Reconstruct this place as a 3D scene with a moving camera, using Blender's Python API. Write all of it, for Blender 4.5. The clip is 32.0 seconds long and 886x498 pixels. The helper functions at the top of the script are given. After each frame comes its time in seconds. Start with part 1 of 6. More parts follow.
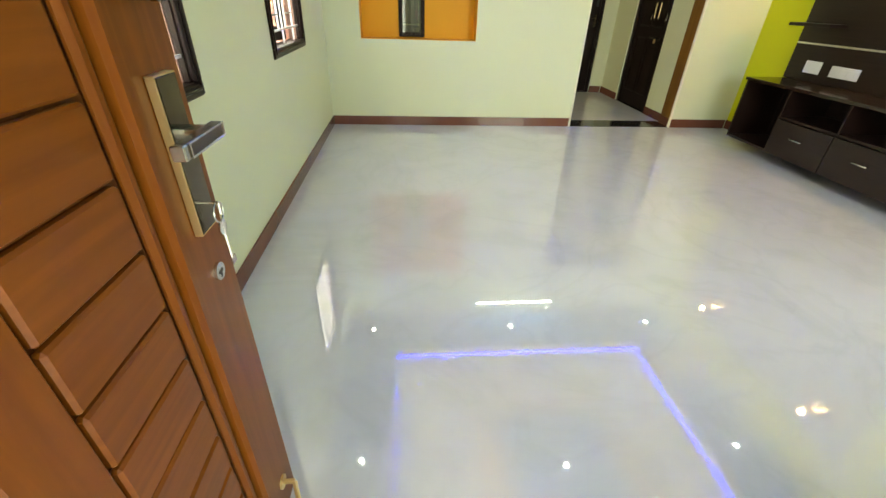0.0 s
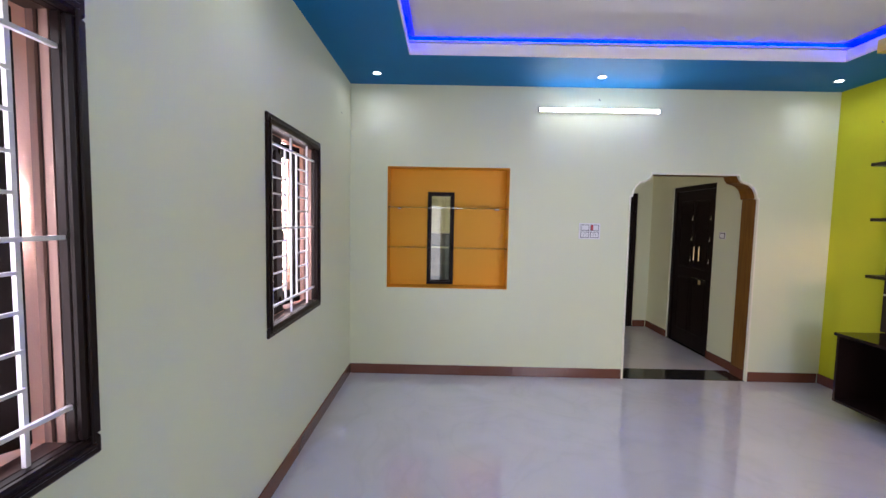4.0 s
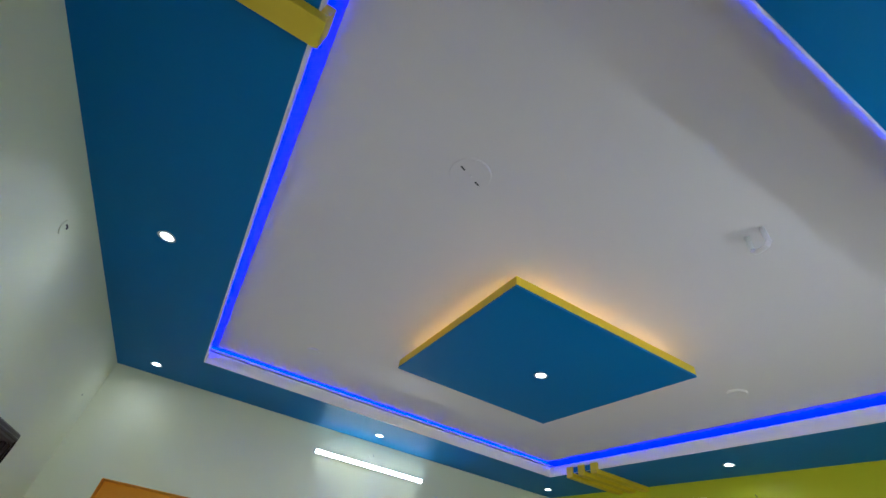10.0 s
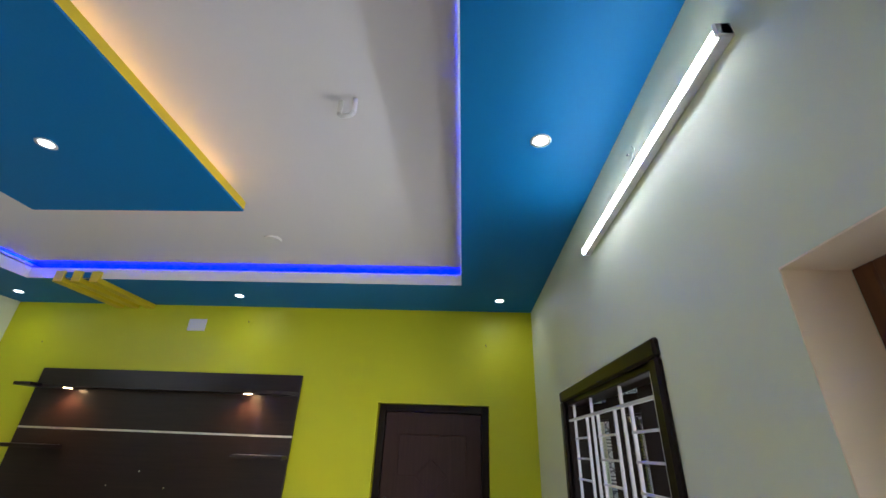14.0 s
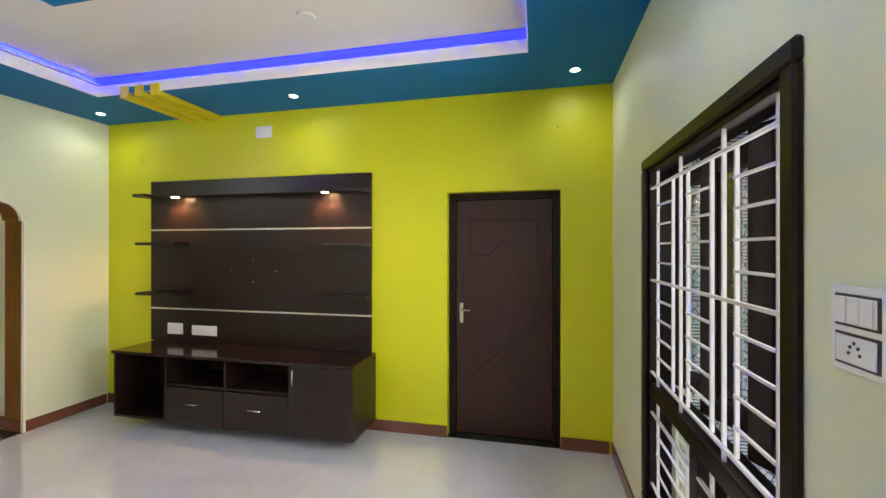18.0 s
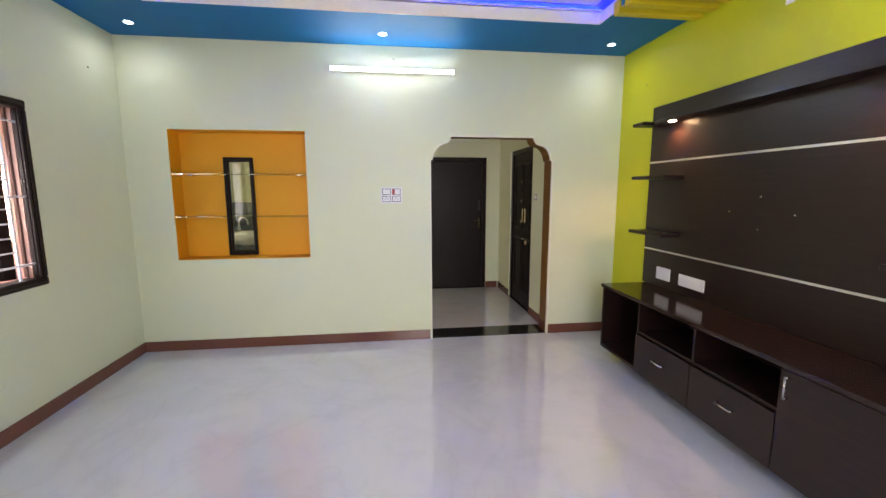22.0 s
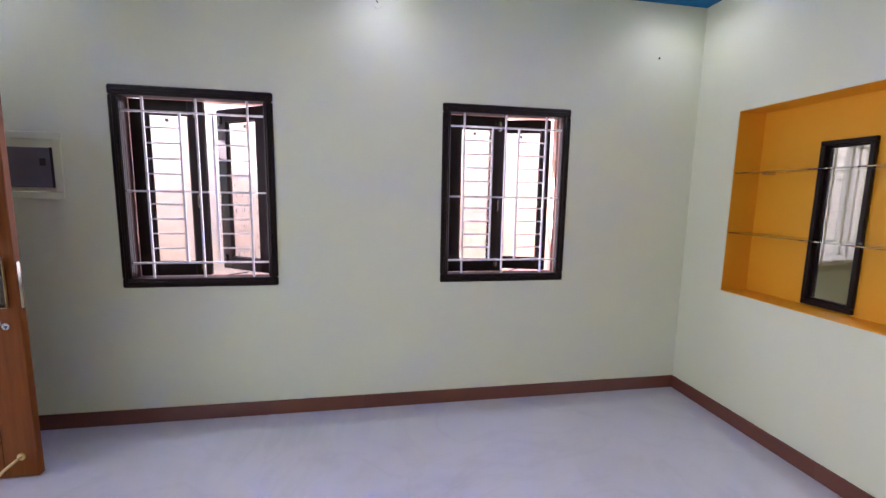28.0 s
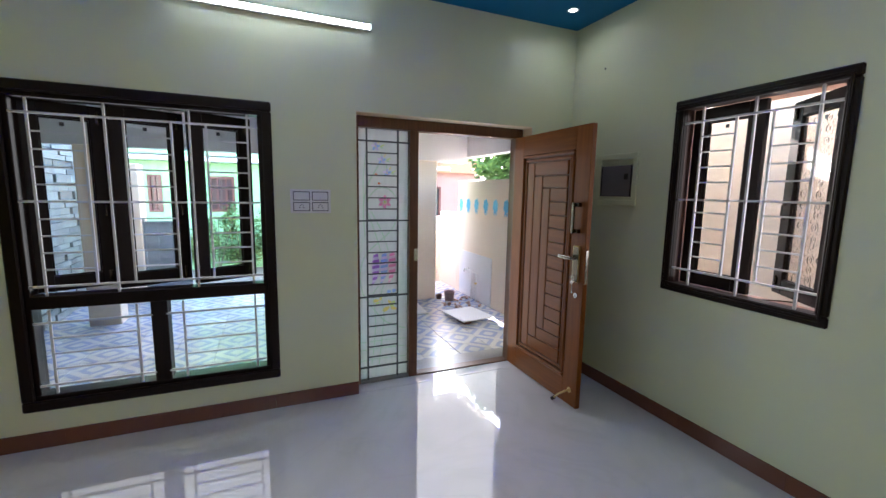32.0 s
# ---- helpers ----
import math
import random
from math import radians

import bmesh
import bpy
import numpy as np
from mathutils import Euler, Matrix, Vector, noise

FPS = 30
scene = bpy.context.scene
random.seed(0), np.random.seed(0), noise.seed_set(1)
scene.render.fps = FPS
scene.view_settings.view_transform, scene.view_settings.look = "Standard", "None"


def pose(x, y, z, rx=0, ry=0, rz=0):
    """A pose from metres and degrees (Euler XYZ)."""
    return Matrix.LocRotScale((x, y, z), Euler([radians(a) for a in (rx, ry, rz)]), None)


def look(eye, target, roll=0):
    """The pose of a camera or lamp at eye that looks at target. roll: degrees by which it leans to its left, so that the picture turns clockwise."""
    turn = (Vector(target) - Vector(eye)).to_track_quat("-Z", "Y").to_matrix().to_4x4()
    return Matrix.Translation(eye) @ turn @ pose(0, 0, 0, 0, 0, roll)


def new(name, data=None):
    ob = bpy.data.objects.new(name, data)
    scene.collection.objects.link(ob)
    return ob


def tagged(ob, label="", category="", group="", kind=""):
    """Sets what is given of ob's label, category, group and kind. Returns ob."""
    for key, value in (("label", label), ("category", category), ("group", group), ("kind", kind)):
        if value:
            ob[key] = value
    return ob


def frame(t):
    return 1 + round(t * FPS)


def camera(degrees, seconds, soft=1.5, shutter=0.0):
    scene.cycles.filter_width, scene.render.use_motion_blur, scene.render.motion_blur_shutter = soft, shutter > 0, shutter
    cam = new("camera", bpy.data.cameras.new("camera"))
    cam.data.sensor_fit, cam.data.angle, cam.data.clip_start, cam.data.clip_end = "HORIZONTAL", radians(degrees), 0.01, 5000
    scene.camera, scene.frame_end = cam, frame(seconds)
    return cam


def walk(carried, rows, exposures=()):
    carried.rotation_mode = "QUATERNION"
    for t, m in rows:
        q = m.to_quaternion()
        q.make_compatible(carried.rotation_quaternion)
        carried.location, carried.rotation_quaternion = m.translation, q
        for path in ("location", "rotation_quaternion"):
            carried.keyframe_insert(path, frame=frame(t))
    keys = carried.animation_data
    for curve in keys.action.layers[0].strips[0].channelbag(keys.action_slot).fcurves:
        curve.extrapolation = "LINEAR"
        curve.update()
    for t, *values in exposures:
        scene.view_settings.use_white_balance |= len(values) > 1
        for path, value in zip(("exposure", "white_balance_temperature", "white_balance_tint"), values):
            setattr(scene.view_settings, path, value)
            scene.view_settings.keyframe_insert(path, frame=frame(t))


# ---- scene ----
cam = camera(94.2, 32.0)
PATH = [
    (0, (0.88, 0.06, 1.306), (1.041, 1.76, 0.265), 2.0),
    (0.5, (0.935, 0.225, 1.344), (1.041, 1.98, 0.392), 1.6),
    (1, (0.99, 0.393, 1.41), (1.04, 2.206, 0.567), 1.2),
    (1.5, (0.97, 0.553, 1.457), (0.991, 2.42, 0.74), 0.9),
    (2, (0.933, 0.697, 1.506), (0.934, 2.609, 0.918), 0.7),
    (2.5, (0.945, 0.783, 1.539), (0.931, 2.729, 1.079), 0.8),
    (3, (0.968, 0.834, 1.562), (0.949, 2.804, 1.215), 0.9),
    (3.5, (1.003, 0.846, 1.581), (0.978, 2.831, 1.338), 1.1),
    (5.5, (0.963, 0.764, 1.675), (1.036, 2.75, 1.905), 1.1),
    (6, (0.956, 0.738, 1.696), (1.053, 2.701, 2.064), 1.2),
    (6.5, (0.932, 0.722, 1.727), (1.056, 2.654, 2.228), 1.3),
    (7, (0.928, 0.697, 1.741), (1.066, 2.589, 2.375), 1.5),
    (7.5, (0.927, 0.68, 1.759), (1.079, 2.524, 2.519), 1.6),
    (8, (0.911, 0.67, 1.776), (1.091, 2.461, 2.647), 1.8),
    (8.5, (0.91, 0.658, 1.788), (1.131, 2.391, 2.762), 2.7),
    (9, (0.913, 0.629, 1.787), (1.217, 2.289, 2.86), 4.2),
    (9.5, (0.868, 0.655, 1.801), (1.314, 2.213, 2.973), 6.9),
    (10, (0.881, 0.635, 1.806), (1.501, 2.034, 3.094), 10.8),
    (10.5, (0.882, 0.63, 1.807), (1.699, 1.797, 3.211), 13.9),
    (11, (0.922, 0.608, 1.807), (1.909, 1.498, 3.302), 15.1),
    (11.5, (0.989, 0.597, 1.814), (2.129, 1.199, 3.343), 13.0),
    (12, (1.043, 0.583, 1.829), (2.339, 0.94, 3.311), 9.1),
    (12.5, (1.09, 0.586, 1.823), (2.533, 0.774, 3.196), 6.2),
    (13, (1.126, 0.591, 1.815), (2.709, 0.702, 3.033), 4.2),
    (13.5, (1.14, 0.603, 1.796), (2.84, 0.698, 2.844), 3.0),
    (14, (1.148, 0.619, 1.774), (2.942, 0.727, 2.652), 2.3),
    (14.5, (1.162, 0.635, 1.757), (3.026, 0.762, 2.47), 1.6),
    (15, (1.176, 0.635, 1.734), (3.091, 0.782, 2.289), 1.4),
    (15.5, (1.205, 0.643, 1.709), (3.156, 0.8, 2.12), 1.3),
    (17.5, (1.337, 0.599, 1.632), (3.308, 0.936, 1.669), 0.5),
    (18, (1.396, 0.589, 1.635), (3.346, 1.034, 1.635), -0.0),
    (18.5, (1.491, 0.588, 1.606), (3.394, 1.204, 1.59), -0.3),
    (19, (1.663, 0.627, 1.613), (3.475, 1.47, 1.563), -0.6),
    (19.5, (1.864, 0.645, 1.639), (3.519, 1.763, 1.53), -0.9),
    (20, (2.066, 0.638, 1.607), (3.487, 2.037, 1.456), -1.1),
    (20.5, (2.189, 0.707, 1.569), (3.304, 2.356, 1.377), -1.3),
    (21, (2.292, 0.794, 1.57), (3.065, 2.624, 1.335), -1.2),
    (21.5, (2.386, 0.815, 1.591), (2.846, 2.742, 1.319), -0.7),
    (22, (2.429, 0.813, 1.575), (2.684, 2.777, 1.294), -0.1),
    (22.5, (2.461, 0.798, 1.573), (2.596, 2.772, 1.286), 0.5),
    (23, (2.498, 0.814, 1.572), (2.573, 2.791, 1.278), 0.9),
    (23.5, (2.519, 0.93, 1.54), (2.554, 2.908, 1.245), 0.9),
    (24, (2.516, 1.198, 1.53), (2.46, 3.175, 1.232), 1.1),
    (24.5, (2.543, 1.445, 1.529), (2.326, 3.407, 1.211), 1.5),
    (25, (2.615, 1.709, 1.518), (2.149, 3.625, 1.183), 2.0),
    (25.5, (2.608, 1.969, 1.517), (1.804, 3.764, 1.154), 2.2),
    (26, (2.641, 2.198, 1.527), (1.453, 3.761, 1.145), 2.1),
    (26.5, (2.698, 2.334, 1.545), (1.188, 3.584, 1.149), 1.7),
    (28.5, (2.925, 2.653, 1.564), (0.939, 2.75, 1.352), 1.1),
    (29, (2.94, 2.691, 1.599), (0.95, 2.606, 1.427), 1.0),
    (29.5, (2.987, 2.6, 1.589), (1.001, 2.405, 1.454), 0.9),
    (30, (2.881, 2.747, 1.596), (0.959, 2.215, 1.434), 1.1),
    (30.5, (2.813, 2.822, 1.561), (1.033, 1.93, 1.373), 1.3),
    (31, (2.674, 2.865, 1.563), (1.169, 1.57, 1.329), 1.2),
    (31.5, (2.561, 2.927, 1.567), (1.423, 1.303, 1.308), 1.2),
    (32, (2.518, 3.03, 1.558), (1.745, 1.205, 1.287), 1.0),
]
EXPOSURES = [
    (0, 5.25, 7500, -2), (1.5, 4.95, 6850, 12), (3, 4.78, 6100, 25), (6, 4.55, 5950, 26), (9, 4.3, 5900, 12), (10, 4.2, 5900, 10), (11, 3.9, 5800, 8), (12, 4.08, 5800, 8), (13, 4.16, 5700, 10),
    (14, 4.3, 6200, 14), (15, 4.5, 6500, 14), (18, 5.1, 6850, 12), (19, 5.3, 7300, 4), (21, 5.08, 6700, 16), (23, 4.95, 6300, 22), (25, 5.0, 6100, 33), (26, 4.88, 6000, 34),
    (28.5, 4.88, 5900, 33), (30, 4.35, 5850, 30), (31, 4.1, 6000, 10), (32, 4.08, 6150, 13),
]
walk(cam, [(t, look(eye, target, roll)) for t, eye, target, roll in PATH], EXPOSURES)

# ---- light ----
W, L, H, SLAB = 4.89, 5.05, 2.955, 3.095     # room width, length, soffit height, slab height
SUN_EL, SUN_AZ = 27.5, 185.0                 # the sun stands over the porch side
world = bpy.data.worlds.new("sky")
scene.world = world
world.use_nodes = True
wn = world.node_tree.nodes
sky = wn.new("ShaderNodeTexSky")
sky.sky_type, sky.sun_disc = "NISHITA", False
sky.sun_elevation, sky.sun_rotation = radians(SUN_EL), radians(SUN_AZ)
world.node_tree.links.new(sky.outputs[0], wn["Background"].inputs[0])
wn["Background"].inputs[1].default_value = 0.135
sun_data = bpy.data.lights.new("sun", "SUN")
sun_data.energy, sun_data.angle, sun_data.color = 4.4, radians(0.5), (1, 0.95, 0.87)
sun = new("sun", sun_data)
sa, se = radians(SUN_AZ), radians(SUN_EL)
sun.matrix_world = look((0, 0, 0), (-math.sin(sa) * math.cos(se), -math.cos(sa) * math.cos(se), -math.sin(se)))
TUBE, SPOT, TVSPOT, BLUE, AMBER = 2.2, 0.18, 0.7, 4.0, 0.7


def sky_area(x, y, z, rx, rz, w, h, energy, color, spread=180):
    """An area lamp added at one opening to stand in for the sky's light."""
    d = bpy.data.lights.new("window_light", "AREA")
    d.shape, d.size, d.size_y, d.energy, d.color, d.spread = "RECTANGLE", w, h, energy, color, radians(spread)
    new("window_light", d).matrix_world = pose(x, y, z, rx, 0, rz)


sky_area(-0.12, 6.13, 1.6, 90, -90, 0.45, 0.75, 0.45, (1.0, 0.86, 0.54))      # added in an unseen hall window to light the hall
for y, e in ((-0.005, 0.86), (-0.06, 0.28)):
    sky_area(3.184, y, 1.49, 90, 0, 1.22, 1.08, e, (0.98, 0.98, 0.95), 140)    # front window, under the porch roof, before and behind its bars
for x in (2.855, 3.513):
    sky_area(x, -0.055, 0.57, 90, 0, 0.54, 0.44, 0.03, (0.98, 0.98, 0.95), 150)     # its lower panes
sky_area(0.955, -0.232, 1.03, 90, 0, 0.80, 1.85, 0.40, (0.98, 0.98, 0.95))     # front door opening
for y in (1.50, 3.5475):
    sky_area(-0.064, y, 1.55, 90, -90, 0.80, 1.08, 0.27, (1.0, 0.95, 0.90))        # west windows


# ---- materials ----
def mat(name, color, rough=0.5, metal=0.0, vary=0.06, scale=6.0, bump=0.0, fine=180.0, coat=0.0, emit=None, power=0.0, random_tint=0.0):
    """Principled material with a broad and a fine variation in colour and gloss, and fine relief."""
    m = bpy.data.materials.new(name)
    m.use_nodes = True
    n, k = m.node_tree.nodes, m.node_tree.links
    b = n["Principled BSDF"]
    b.inputs["Metallic"].default_value = metal
    b.inputs["Coat Weight"].default_value = coat
    b.inputs["Coat Roughness"].default_value = 0.08
    co = n.new("ShaderNodeTexCoord")
    big, small = n.new("ShaderNodeTexNoise"), n.new("ShaderNodeTexNoise")
    big.inputs["Scale"].default_value, big.inputs["Detail"].default_value = scale, 5
    small.inputs["Scale"].default_value, small.inputs["Detail"].default_value = fine, 3
    for t in (big, small):
        k.new(co.outputs["Object"], t.inputs["Vector"])
    mix = n.new("ShaderNodeMix")
    mix.data_type = "RGBA"
    mix.inputs[6].default_value = (*[c * (1 - vary) for c in color], 1)
    mix.inputs[7].default_value = (*[min(1, c * (1 + vary)) for c in color], 1)
    k.new(big.outputs["Fac"], mix.inputs[0])
    out = mix.outputs[2]
    if random_tint:
        info, hsv, mr = n.new("ShaderNodeObjectInfo"), n.new("ShaderNodeHueSaturation"), n.new("ShaderNodeMapRange")
        mr.inputs[3].default_value, mr.inputs[4].default_value = 1 - random_tint, 1 + random_tint
        k.new(info.outputs["Random"], mr.inputs[0])
        k.new(mr.outputs[0], hsv.inputs["Value"])
        k.new(out, hsv.inputs["Color"])
        out = hsv.outputs[0]
    k.new(out, b.inputs["Base Color"])
    r = n.new("ShaderNodeMapRange")
    r.inputs[3].default_value, r.inputs[4].default_value = max(0.02, rough * 0.85), min(1, rough * 1.15)
    k.new(small.outputs["Fac"], r.inputs[0])
    k.new(r.outputs[0], b.inputs["Roughness"])
    if bump:
        bp = n.new("ShaderNodeBump")
        bp.inputs["Strength"].default_value, bp.inputs["Distance"].default_value = bump, 0.002
        k.new(small.outputs["Fac"], bp.inputs["Height"])
        k.new(bp.outputs[0], b.inputs["Normal"])
    if emit:
        b.inputs["Emission Color"].default_value = (*emit, 1)
        b.inputs["Emission Strength"].default_value = power
    return m


def wood(name, dark, light, rough=0.35, coat=0.0, axis=2, scale=1.0, bump=0.15, random_tint=0.0, spec=0.5):
    """Wood with grain that runs along one axis."""
    m = mat(name, light, rough, coat=coat, random_tint=random_tint)
    n, k = m.node_tree.nodes, m.node_tree.links
    b = n["Principled BSDF"]
    b.inputs["Specular IOR Level"].default_value = spec
    co, mp = n.new("ShaderNodeTexCoord"), n.new("ShaderNodeMapping")
    size = [28.0 * scale] * 3
    size[axis] = 1.6 * scale
    mp.inputs["Scale"].default_value = size
    g = n.new("ShaderNodeTexNoise")
    g.inputs["Scale"].default_value, g.inputs["Detail"].default_value, g.inputs["Distortion"].default_value = 1.6, 8, 0.6
    ramp = n.new("ShaderNodeValToRGB")
    ramp.color_ramp.elements[0].position, ramp.color_ramp.elements[1].position = 0.3, 0.72
    ramp.color_ramp.elements[0].color, ramp.color_ramp.elements[1].color = (*dark, 1), (*light, 1)
    k.new(co.outputs["Object"], mp.inputs["Vector"])
    k.new(mp.outputs[0], g.inputs["Vector"])
    k.new(g.outputs["Fac"], ramp.inputs[0])
    old = b.inputs["Base Color"].links[0].from_node
    if random_tint:
        k.new(ramp.outputs[0], old.inputs["Color"])
    else:
        k.new(ramp.outputs[0], b.inputs["Base Color"])
    bp = n.new("ShaderNodeBump")
    bp.inputs["Strength"].default_value, bp.inputs["Distance"].default_value = bump, 0.001
    k.new(g.outputs["Fac"], bp.inputs["Height"])
    k.new(bp.outputs[0], b.inputs["Normal"])
    return m


def glass(name, tint=(1, 1, 1), rough=0.0, ior=1.45):
    m = bpy.data.materials.new(name)
    m.use_nodes = True
    b = m.node_tree.nodes["Principled BSDF"]
    b.inputs["Base Color"].default_value = (*tint, 1)
    b.inputs["Transmission Weight"].default_value = 1
    b.inputs["Roughness"].default_value, b.inputs["IOR"].default_value = rough, ior
    return m


def patterned_glass(name, tint):
    """Rolled glass with an embossed floral relief."""
    m = glass(name, tint, 0.24, 1.2)
    n, k = m.node_tree.nodes, m.node_tree.links
    co, vo, fine = n.new("ShaderNodeTexCoord"), n.new("ShaderNodeTexVoronoi"), n.new("ShaderNodeTexNoise")
    vo.feature = "SMOOTH_F1"
    vo.inputs["Scale"].default_value, vo.inputs["Randomness"].default_value = 17.0, 0.35
    fine.inputs["Scale"].default_value, fine.inputs["Detail"].default_value = 60.0, 4
    mul, sn, add, bp = n.new("ShaderNodeMath"), n.new("ShaderNodeMath"), n.new("ShaderNodeMath"), n.new("ShaderNodeBump")
    mul.operation, mul.inputs[1].default_value = "MULTIPLY", 26.0
    sn.operation, add.operation = "SINE", "ADD"
    for t in (vo, fine):
        k.new(co.outputs["Object"], t.inputs["Vector"])
    k.new(vo.outputs["Distance"], mul.inputs[0])
    k.new(mul.outputs[0], sn.inputs[0])
    k.new(sn.outputs[0], add.inputs[0])
    k.new(fine.outputs["Fac"], add.inputs[1])
    bp.inputs["Strength"].default_value, bp.inputs["Distance"].default_value = 0.4, 0.004
    k.new(add.outputs[0], bp.inputs["Height"])
    k.new(bp.outputs[0], n["Principled BSDF"].inputs["Normal"])
    return m


def stained(name, tint, clear):
    """Light-scattering coloured glass: mostly translucent, a little see-through."""
    m = bpy.data.materials.new(name)
    m.use_nodes = True
    n, k = m.node_tree.nodes, m.node_tree.links
    tl, df, tr = n.new("ShaderNodeBsdfTranslucent"), n.new("ShaderNodeBsdfDiffuse"), n.new("ShaderNodeBsdfTransparent")
    gl, m1, m2, m3 = n.new("ShaderNodeBsdfGlossy"), n.new("ShaderNodeMixShader"), n.new("ShaderNodeMixShader"), n.new("ShaderNodeMixShader")
    noise_ = n.new("ShaderNodeTexNoise")
    noise_.inputs["Scale"].default_value = 14
    hsv = n.new("ShaderNodeHueSaturation")
    hsv.inputs["Color"].default_value = (*tint, 1)
    mr = n.new("ShaderNodeMapRange")
    mr.inputs[3].default_value, mr.inputs[4].default_value = 0.88, 1.08
    k.new(noise_.outputs["Fac"], mr.inputs[0])
    k.new(mr.outputs[0], hsv.inputs["Value"])
    for s_ in (tl, df, tr):
        k.new(hsv.outputs[0], s_.inputs["Color"])
    gl.inputs["Roughness"].default_value = 0.08
    m1.inputs[0].default_value, m2.inputs[0].default_value, m3.inputs[0].default_value = 0.12, clear, 0.05
    k.new(tl.outputs[0], m1.inputs[1]), k.new(df.outputs[0], m1.inputs[2])
    k.new(m1.outputs[0], m2.inputs[1]), k.new(tr.outputs[0], m2.inputs[2])
    k.new(m2.outputs[0], m3.inputs[1]), k.new(gl.outputs[0], m3.inputs[2])
    k.new(m3.outputs[0], n["Material Output"].inputs[0])
    return m


def glow(name, color, power):
    m = bpy.data.materials.new(name)
    m.use_nodes = True
    b = m.node_tree.nodes["Principled BSDF"]
    b.inputs["Base Color"].default_value = (*[min(1, 0.3 + c) * 0.8 for c in color], 1)
    b.inputs["Emission Color"].default_value = (*color, 1)
    b.inputs["Emission Strength"].default_value = power
    return m


M_WALL = mat("cream_green_paint", (0.715, 0.74, 0.54), 0.45, vary=0.025, scale=1.2, bump=0.12, fine=90)
M_LIME = mat("lime_green_paint", (0.58, 0.585, 0.005), 0.45, vary=0.03, scale=1.2, bump=0.12, fine=90)
M_BLUE = mat("teal_blue_paint", (0.003, 0.15, 0.38), 0.6, vary=0.03, scale=1.5, bump=0.06, fine=90)
M_BLUE.node_tree.nodes["Principled BSDF"].inputs["Specular IOR Level"].default_value = 0.18
M_YELLOW = mat("yellow_paint", (0.66, 0.50, 0.015), 0.42, vary=0.03, scale=4, bump=0.05)
M_ORANGE = mat("orange_paint", (0.80, 0.365, 0.003), 0.55, vary=0.03, scale=3, bump=0.08, fine=90)
M_CEIL = mat("matt_white_ceiling_paint", (0.66, 0.63, 0.64), 0.7, vary=0.02, scale=1.5, bump=0.08, fine=70)
M_TRIMWHITE = mat("off_white_paint", (0.80, 0.78, 0.74), 0.5, vary=0.02)
M_CREAMTRIM = mat("cream_moulding_paint", (0.82, 0.79, 0.66), 0.5, vary=0.03)
M_SKIRT = mat("brown_skirting_tile", (0.155, 0.055, 0.037), 0.18, vary=0.12, scale=5, random_tint=0.06)
M_GRANITE = mat("black_granite", (0.018, 0.018, 0.02), 0.12, vary=0.5, scale=60)
M_GREYGRANITE = mat("grey_granite", (0.20, 0.20, 0.21), 0.3, vary=0.4, scale=70)
M_DARKWOOD = wood("dark_brown_painted_wood", (0.0085, 0.0036, 0.0030), (0.0125, 0.0055, 0.0045), 0.36, spec=0.2, bump=0.008, scale=0.6)
M_DOORBROWN = wood("brown_moulded_door_skin", (0.030, 0.011, 0.0085), (0.044, 0.017, 0.0135), 0.42, spec=0.3)
M_TEAK = wood("varnished_teak", (0.155, 0.041, 0.005), (0.22, 0.063, 0.008), 0.34, coat=0.04, bump=0.06, spec=0.16)
M_TEAKDARK = wood("dark_teak_frame", (0.085, 0.028, 0.009), (0.14, 0.050, 0.016), 0.3)
M_ARCH = wood("brown_grained_paint", (0.15, 0.06, 0.009), (0.23, 0.098, 0.016), 0.4, spec=0.25)
M_STEEL = mat("brushed_steel", (0.62, 0.60, 0.56), 0.25, 1.0, vary=0.08)
M_BRASS = mat("brass", (0.78, 0.60, 0.30), 0.4, 1.0, vary=0.1)
M_BRONZE = mat("antique_bronze", (0.15, 0.125, 0.09), 0.2, 1.0, vary=0.2)
M_ALU = mat("aluminium_strip", (0.80, 0.78, 0.72), 0.3, 0.9)
M_GRILLE = mat("white_painted_steel", (0.72, 0.70, 0.74), 0.4, vary=0.04)
M_GRILLEDARK = mat("dark_painted_steel", (0.06, 0.06, 0.07), 0.45)
M_PLASTIC = mat("white_plastic", (0.80, 0.79, 0.80), 0.3, vary=0.02)
M_GREYLINE = mat("dark_grey_plastic", (0.05, 0.05, 0.07), 0.4)
M_RED = mat("red_plastic", (0.45, 0.02, 0.03), 0.35)
M_BLACK = mat("black_plastic", (0.015, 0.015, 0.02), 0.35)
M_GLASS = glass("clear_glass", (0.97, 1.0, 0.98))
M_SLITGLASS = glass("greenish_reflective_glass", (0.86, 0.93, 0.80), ior=1.75)
M_ROLLED = patterned_glass("embossed_floral_glass", (0.97, 0.90, 0.83))
M_SHELFGLASS = glass("green_edged_glass", (0.86, 0.97, 0.92))
M_DBGREY = mat("grey_powder_coat", (0.16, 0.15, 0.18), 0.35)
# glow of the hidden blue strip, put into the slab's colour
M_COVEGLOW = mat("blue_cove_glow_paint", (0.11, 0.125, 0.88), 0.6, vary=0.03)
M_TUBE = glow("lit_tube", (0.90, 1.0, 0.98), TUBE)
M_LED = glow("lit_downlight", (0.93, 0.97, 1.0), 3)
M_WARM = glow("lit_warm_spot", (1.0, 0.62, 0.30), 5)
M_BLUELED = glow("lit_blue_strip", (0.012, 0.035, 1.0), BLUE)
M_AMBERLED = glow("lit_amber_strip", (1.0, 0.50, 0.12), AMBER)


